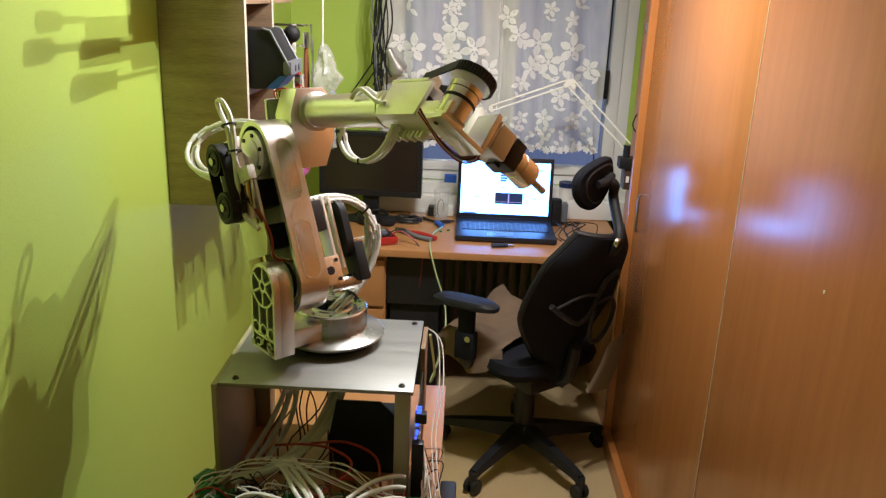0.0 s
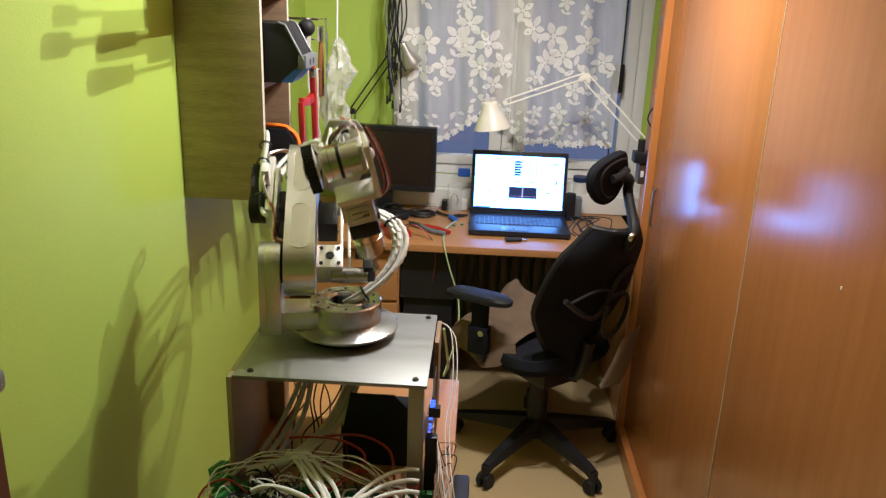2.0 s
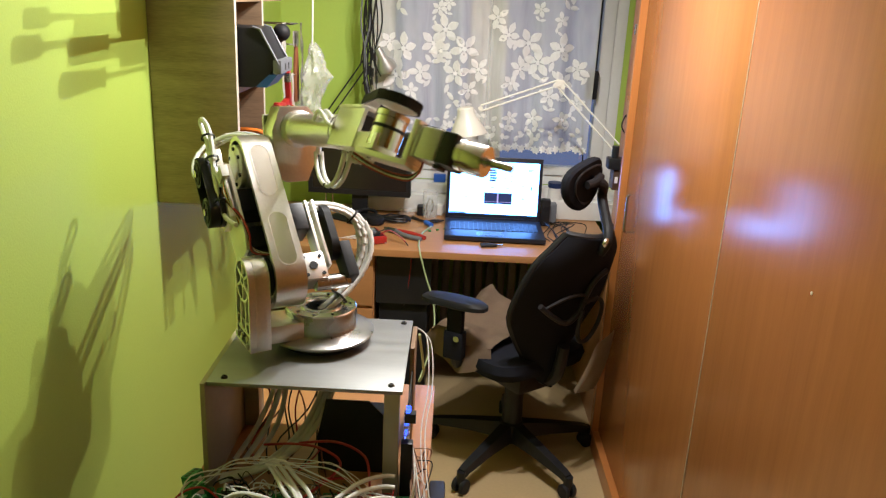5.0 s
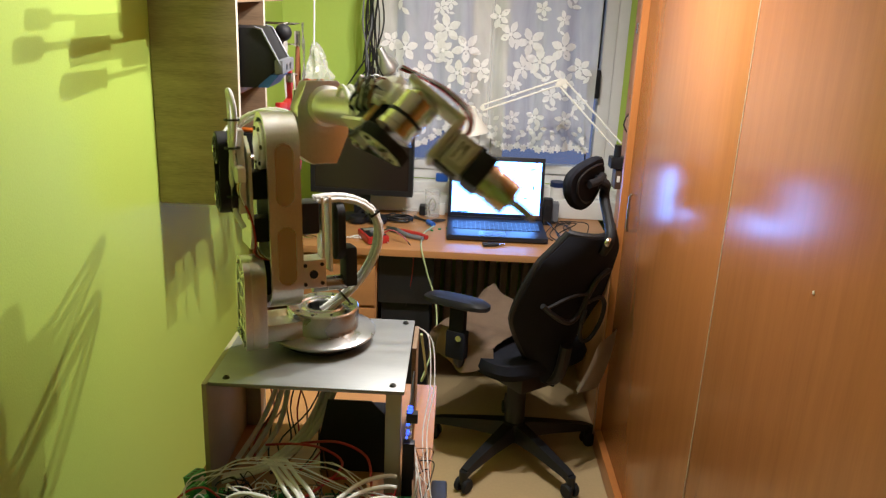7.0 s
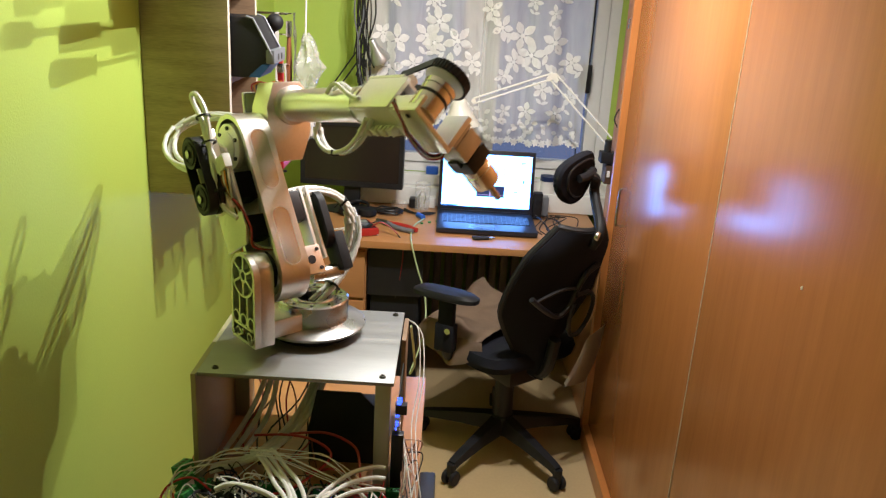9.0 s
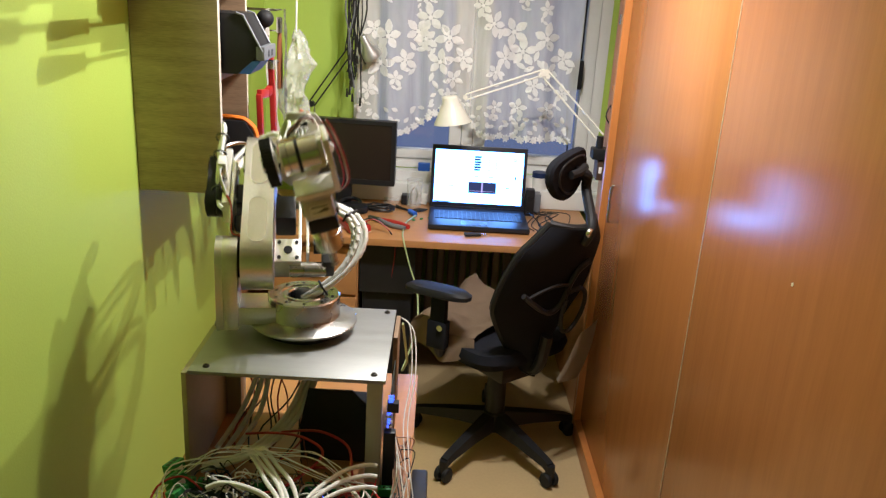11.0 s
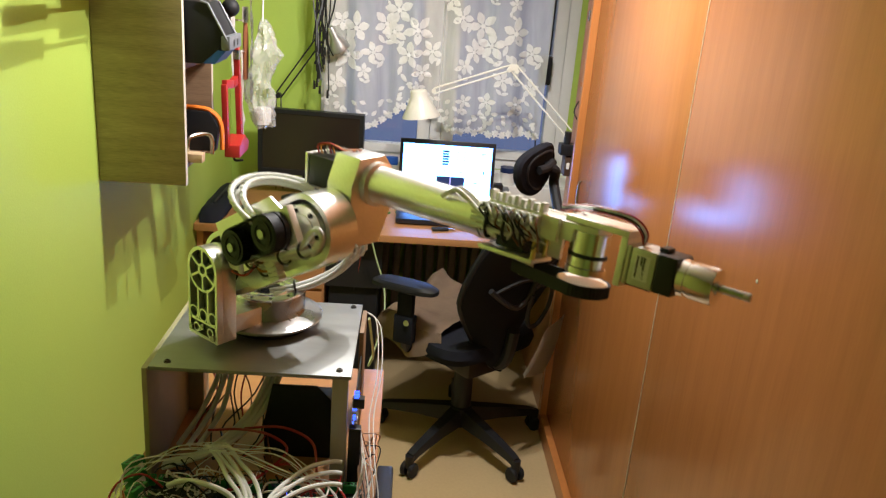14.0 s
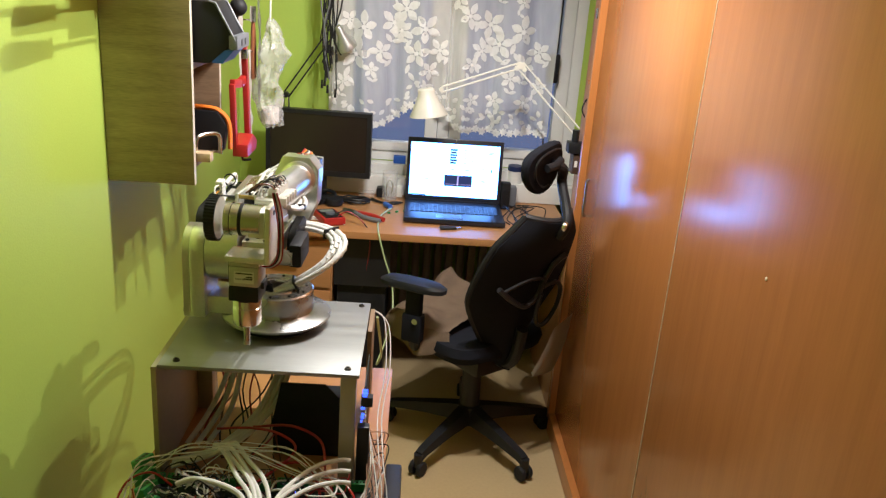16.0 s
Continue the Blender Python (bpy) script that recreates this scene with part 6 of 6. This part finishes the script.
def desk_cables():
    rnd = random.Random(31)
    c = thing("loose_cables", "thin black cables straggling over the desk beside the laptop", "cable")
    for k in range(9):
        bm = B()
        x = 0.44 + 0.012 * k
        tube(bm, [(x, 3.44, 0.756), (x + rnd.uniform(-.03, .05), 3.38, 0.756 + rnd.uniform(0, .02)), (x + rnd.uniform(-.02, .08), 3.30, 0.756 + rnd.uniform(0, .03)), (x + rnd.uniform(-.03, .06), 3.22, 0.755), (x + rnd.uniform(.0, .05), 3.14, 0.754)], 0.0022, 6)
        part("cable", bm, BLACK, c)
    for k in range(5):
        bm = B()
        tube(bm, [(-0.14, 3.38 + .01 * k, 0.755), (-0.09, 3.35 + rnd.uniform(-.02, .02), 0.756), (-0.04, 3.36 + rnd.uniform(-.03, .02), 0.755), (0.0, 3.37, 0.756)], 0.0025, 6)
        part("cable", bm, BLACK, c)
    for k in range(5):
        bm = B()
        tube(bm, [(-0.42 + .02 * k, 3.04, 0.756), (-0.36, 3.05 + rnd.uniform(-.03, .03), 0.76), (-0.27, 3.06 + rnd.uniform(-.04, .04), 0.756), (-0.22, 3.02 + rnd.uniform(-.03, .03), 0.755)], 0.0013, 6)
        part("wire", bm, CABLEW, c)


desk_cables()


def tool_bag():
    """A long soft bag lying on the desk against the wall."""
    b = thing("tool_bag", "long black soft tool bag lying on the desk along the wall", "bag")
    bm = B()
    n, m = 18, 12
    g = []
    for i in range(n + 1):
        f = i / n
        y = 2.945 + 0.50 * f
        e = min(1.0, 6 * f, 6 * (1 - f)) ** 0.5
        g.append([bm.verts.new((WL + 0.060 + 0.053 * math.cos(a) * (0.7 + 0.3 * e), y, 0.7515 + max(0.0, 0.026 * e * (1 + math.sin(a)) + 0.006 * noise.noise(Vector((f * 7, math.cos(a), math.sin(a))))))) for a in [2 * math.pi * k / m for k in range(m)]])
    for p, q in zip(g, g[1:]):
        for k in range(m):
            bm.faces.new((p[k], p[(k + 1) % m], q[(k + 1) % m], q[k]))
    bm.faces.new(g[0][::-1])
    bm.faces.new(g[-1])
    part("body", bm, MESH, b)
    bm = B()
    tube(bm, [(WL + 0.055, 3.05, 0.802), (WL + 0.075, 3.12, 0.826), (WL + 0.078, 3.22, 0.828), (WL + 0.060, 3.30, 0.805)], 0.006, 8)
    part("handle", bm, BLACK, b)
    for k, (x, y, a, col) in enumerate(((-0.60, 2.975, 20, BROWNW), (-0.575, 3.06, -35, GREYP), (-0.61, 3.16, 60, BLACK))):
        t = thing("hand_tool", "small worn hand tool lying on the desk", "tool", mv(x, y, 0.7515) @ rz(a), group="hand tools on the desk")
        bm = B()
        tube(bm, [(-0.05, 0, 0.009), (-0.01, 0.002, 0.010), (0.03, 0, 0.009)], 0.008, 9)
        part("handle", bm, col, t)
        part("blade", boxes((0.030, -0.003, 0.006, 0.085, 0.003, 0.011)), NICKEL, t)


tool_bag()


def brown_case():
    c = thing("instrument_case", "dark brown wooden case with a knurled grey cap", "case")
    part("body", boxes((WL + 0.004, 0.78, 0.0, WL + 0.045, 1.085, 1.065)), mat("dark_red_wood", (0.075, 0.022, 0.012), 0.4, var=0.2, stretch=(6, 6, 0.6)), c, bevel=0.006)
    part("cap", boxes((WL + 0.003, 0.77, 1.066, WL + 0.055, 1.105, 1.105)), mat("knurled_grey_cap", (0.25, 0.24, 0.20), 0.4, 0.5, var=0.4, scale=90, fine=300, bump=0.6), c, bevel=0.012)


brown_case()

# ---- movement ----
JOINTS = [
    (0.0, -47.0, -24.3, 8.2, 132.3, 84.0),
    (0.5, -58.9, -44.1, 8.0, 114.7, 31.4),
    (1.0, -72.9, -59.1, 6.0, 49.5, -9.3),
    (1.5, -86.5, -81.1, 6.0, 10.7, -103.1),
    (2.0, -80.6, -57.5, 6.6, -15.3, -112.8),
    (2.5, -65.2, -12.6, 5.5, -34.6, -46.3),
    (3.0, -51.5, 40.7, 4.1, -54.4, -40.2),
    (3.5, -43.1, 49.7, 4.3, -14.4, -9.5),
    (4.0, -48.7, 9.0, 6.5, 74.9, 48.6),
    (4.5, -47.2, -27.5, 8.4, 135.3, 87.1),
    (5.0, -58.9, -44.1, 8.0, 114.7, 31.4),
    (5.5, -72.9, -59.1, 6.0, 49.5, -9.3),
    (6.0, -86.5, -81.1, 6.0, 10.7, -103.1),
    (6.5, -77.6, -48.4, 6.1, -19.9, -103.6),
    (7.0, -64.7, -4.7, 6.2, -45.2, -62.0),
    (7.5, -48.2, 43.4, 2.3, -51.2, -29.4),
    (8.0, -42.1, 42.7, 5.0, 3.5, -2.9),
    (8.5, -47.3, 3.8, 6.8, 83.8, 62.8),
    (9.0, -47.4, -30.7, 8.5, 138.3, 90.3),
    (9.5, -58.9, -44.1, 8.0, 114.7, 31.4),
    (10.0, -72.9, -59.1, 6.0, 49.5, -9.3),
    (10.5, -86.5, -81.1, 6.0, 10.7, -103.1),
    (11.0, -80.6, -57.5, 6.6, -15.3, -112.8),
    (11.5, -58.1, 14.5, 4.6, -47.6, -49.0),
    (12.0, -45.6, 50.8, 1.5, -59.4, -16.3),
    (12.5, -40.7, 64.5, -0.2, -74.4, 8.0),
    (13.0, -40.7, 64.5, -0.2, -74.4, 8.0),
    (13.7, -40.7, 64.5, -0.2, -74.4, 8.0),
    (14.0, -41.5, 60.9, -0.3, -83.0, 1.3),
    (14.5, -52.0, 21.5, 3.5, -37.4, -27.0),
    (15.0, -70.3, -24.0, 6.4, -34.5, -46.6),
    (15.5, -84.1, -59.0, 3.6, -8.2, -106.0),
    (16.0, -93.3, -85.8, 4.0, 0.8, -93.7),
]


def joints(t):
    """The five joint angles at t: waist, shoulder, elbow (above level), wrist roll, wrist bend."""
    k = max(i for i in range(len(JOINTS)) if JOINTS[i][0] <= t + 1e-6)
    k = min(k, len(JOINTS) - 2)
    a, b = JOINTS[k], JOINTS[k + 1]
    p, n = JOINTS[max(k - 1, 0)], JOINTS[min(k + 2, len(JOINTS) - 1)]
    h = b[0] - a[0]
    f = (t - a[0]) / h
    q = []
    for i in range(1, 6):
        m0 = (b[i] - p[i]) / max(b[0] - p[0], 1e-6) * h
        m1 = (n[i] - a[i]) / max(n[0] - a[0], 1e-6) * h
        if (b[i] - a[i]) * (a[i] - p[i]) <= 0:
            m0 = 0
        if (n[i] - b[i]) * (b[i] - a[i]) <= 0:
            m1 = 0
        q.append((2 * f ** 3 - 3 * f * f + 1) * a[i] + (f ** 3 - 2 * f * f + f) * m0 + (3 * f * f - 2 * f ** 3) * b[i] + (f ** 3 - f * f) * m1)
    return q


def links(t):
    w, s, e, roll, bend = joints(t)
    base = rz(w)
    upper = base @ mv(RX["a1"], 0, RX["hs"]) @ ry(s)
    fore = upper @ mv(0, 0, RX["L1"]) @ ry(-e - s)
    wrist = fore @ mv(RX["l1"], 0, RX["d"]) @ rx(-roll)
    tool = wrist @ mv(RX["L2"] - RX["l1"], 0, 0) @ ry(-bend)
    return base, upper, fore, wrist, tool


def bundle(base, upper, n):
    """Poses of n pieces along a hanging curve from the turntable's hole to the upper arm's inner side."""
    a, b = base @ Vector((0.008, 0, 0.07)), upper @ Vector((0.0, -0.01, 0.152))
    out = base.to_3x3() @ Vector((0.0, 1.0, 0.0))
    slack = max(0.02, 0.40 - (b - a).length)
    lean = max(0.0, upper.to_3x3().col[2].dot(base.to_3x3().col[0]))
    c1 = a + Vector((0, 0, 0.09 - 0.07 * lean)) + out * (0.16 + 0.02 * slack) + base.to_3x3().col[0] * (0.14 * lean)
    c2 = b + out * (0.19 - 0.10 * slack) + (upper.to_3x3() @ Vector((0, 0, 0.018)))
    return along(a, c1, c2, b, n)


def rear_loop(upper, fore, n):
    """Poses of n pieces of the loop from the upper arm's outer side to the forearm's motor."""
    a, b = upper @ Vector((-0.01, -0.164, 0.225)), fore @ Vector((-0.10, -0.03, 0.04))
    lean = max(0.0, upper.to_3x3().col[2].dot(fore.to_3x3().col[0]))
    return along(a, a + fore.to_3x3() @ Vector((-0.30 + 0.19 * lean, -0.05, -0.03 + 0.10 * lean)), fore @ Vector((-0.36 + 0.17 * lean, -0.08, 0.11 - 0.05 * lean)), b, n)


def sling(fore, wrist, n):
    """Poses of n pieces of the cable pair slung from the forearm's back to the rolling wrist."""
    a, b = fore @ Vector((0.11, 0.020, RX["d"] - 0.030)), wrist @ Vector((0.05, 0.040, 0.0))
    side = wrist.to_3x3().col[1]
    hang = 0.012 + 0.085 * max(0.0, -side.z) ** 0.7
    back = fore.to_3x3().col[1] * (0.03 * max(0.0, 0.4 + side.z))
    drop = Vector((0, 0, -hang))
    return along(a, a + drop + back - fore.to_3x3().col[0] * 0.02, b + 1.25 * drop + back - fore.to_3x3().col[0] * 0.05, b, n)


def along(a, c1, c2, b, n):
    P = []
    for k in range(101):
        f = k / 100
        P.append((1 - f) ** 3 * a + 3 * f * (1 - f) ** 2 * c1 + 3 * f * f * (1 - f) * c2 + f ** 3 * b)
    S = [0.0]
    for k in range(100):
        S.append(S[-1] + (P[k + 1] - P[k]).length)
    res = []
    for i in range(n):
        want = S[-1] * (i + 0.5) / n
        k = next(j for j in range(101) if S[j] >= want)
        d = (P[min(k + 2, 100)] - P[max(k - 2, 0)]).normalized()
        res.append(mv(*P[k]) @ d.to_track_quat("Z", "Y").to_matrix().to_4x4())
    return res


def motions():
    R, *moving, pieces, loop, slung = ROBOT
    times = [i / 10 for i in range(161)]
    sets = [links(t) for t in times]
    for i, o in enumerate(moving):
        walk(o, [(t, m[i]) for t, m in zip(times, sets)])
    chains = [bundle(m[0], m[1], len(pieces)) for m in sets]
    loops = [rear_loop(m[1], m[2], len(loop)) for m in sets]
    for i, o in enumerate(loop):
        walk(o, [(t, c[i]) for t, c in zip(times, loops)])
    slings = [sling(m[2], m[3], len(slung)) for m in sets]
    for i, o in enumerate(slung):
        walk(o, [(t, c[i]) for t, c in zip(times, slings)])
    for i, o in enumerate(pieces):
        walk(o, [(t, c[i]) for t, c in zip(times, chains)])


motions()
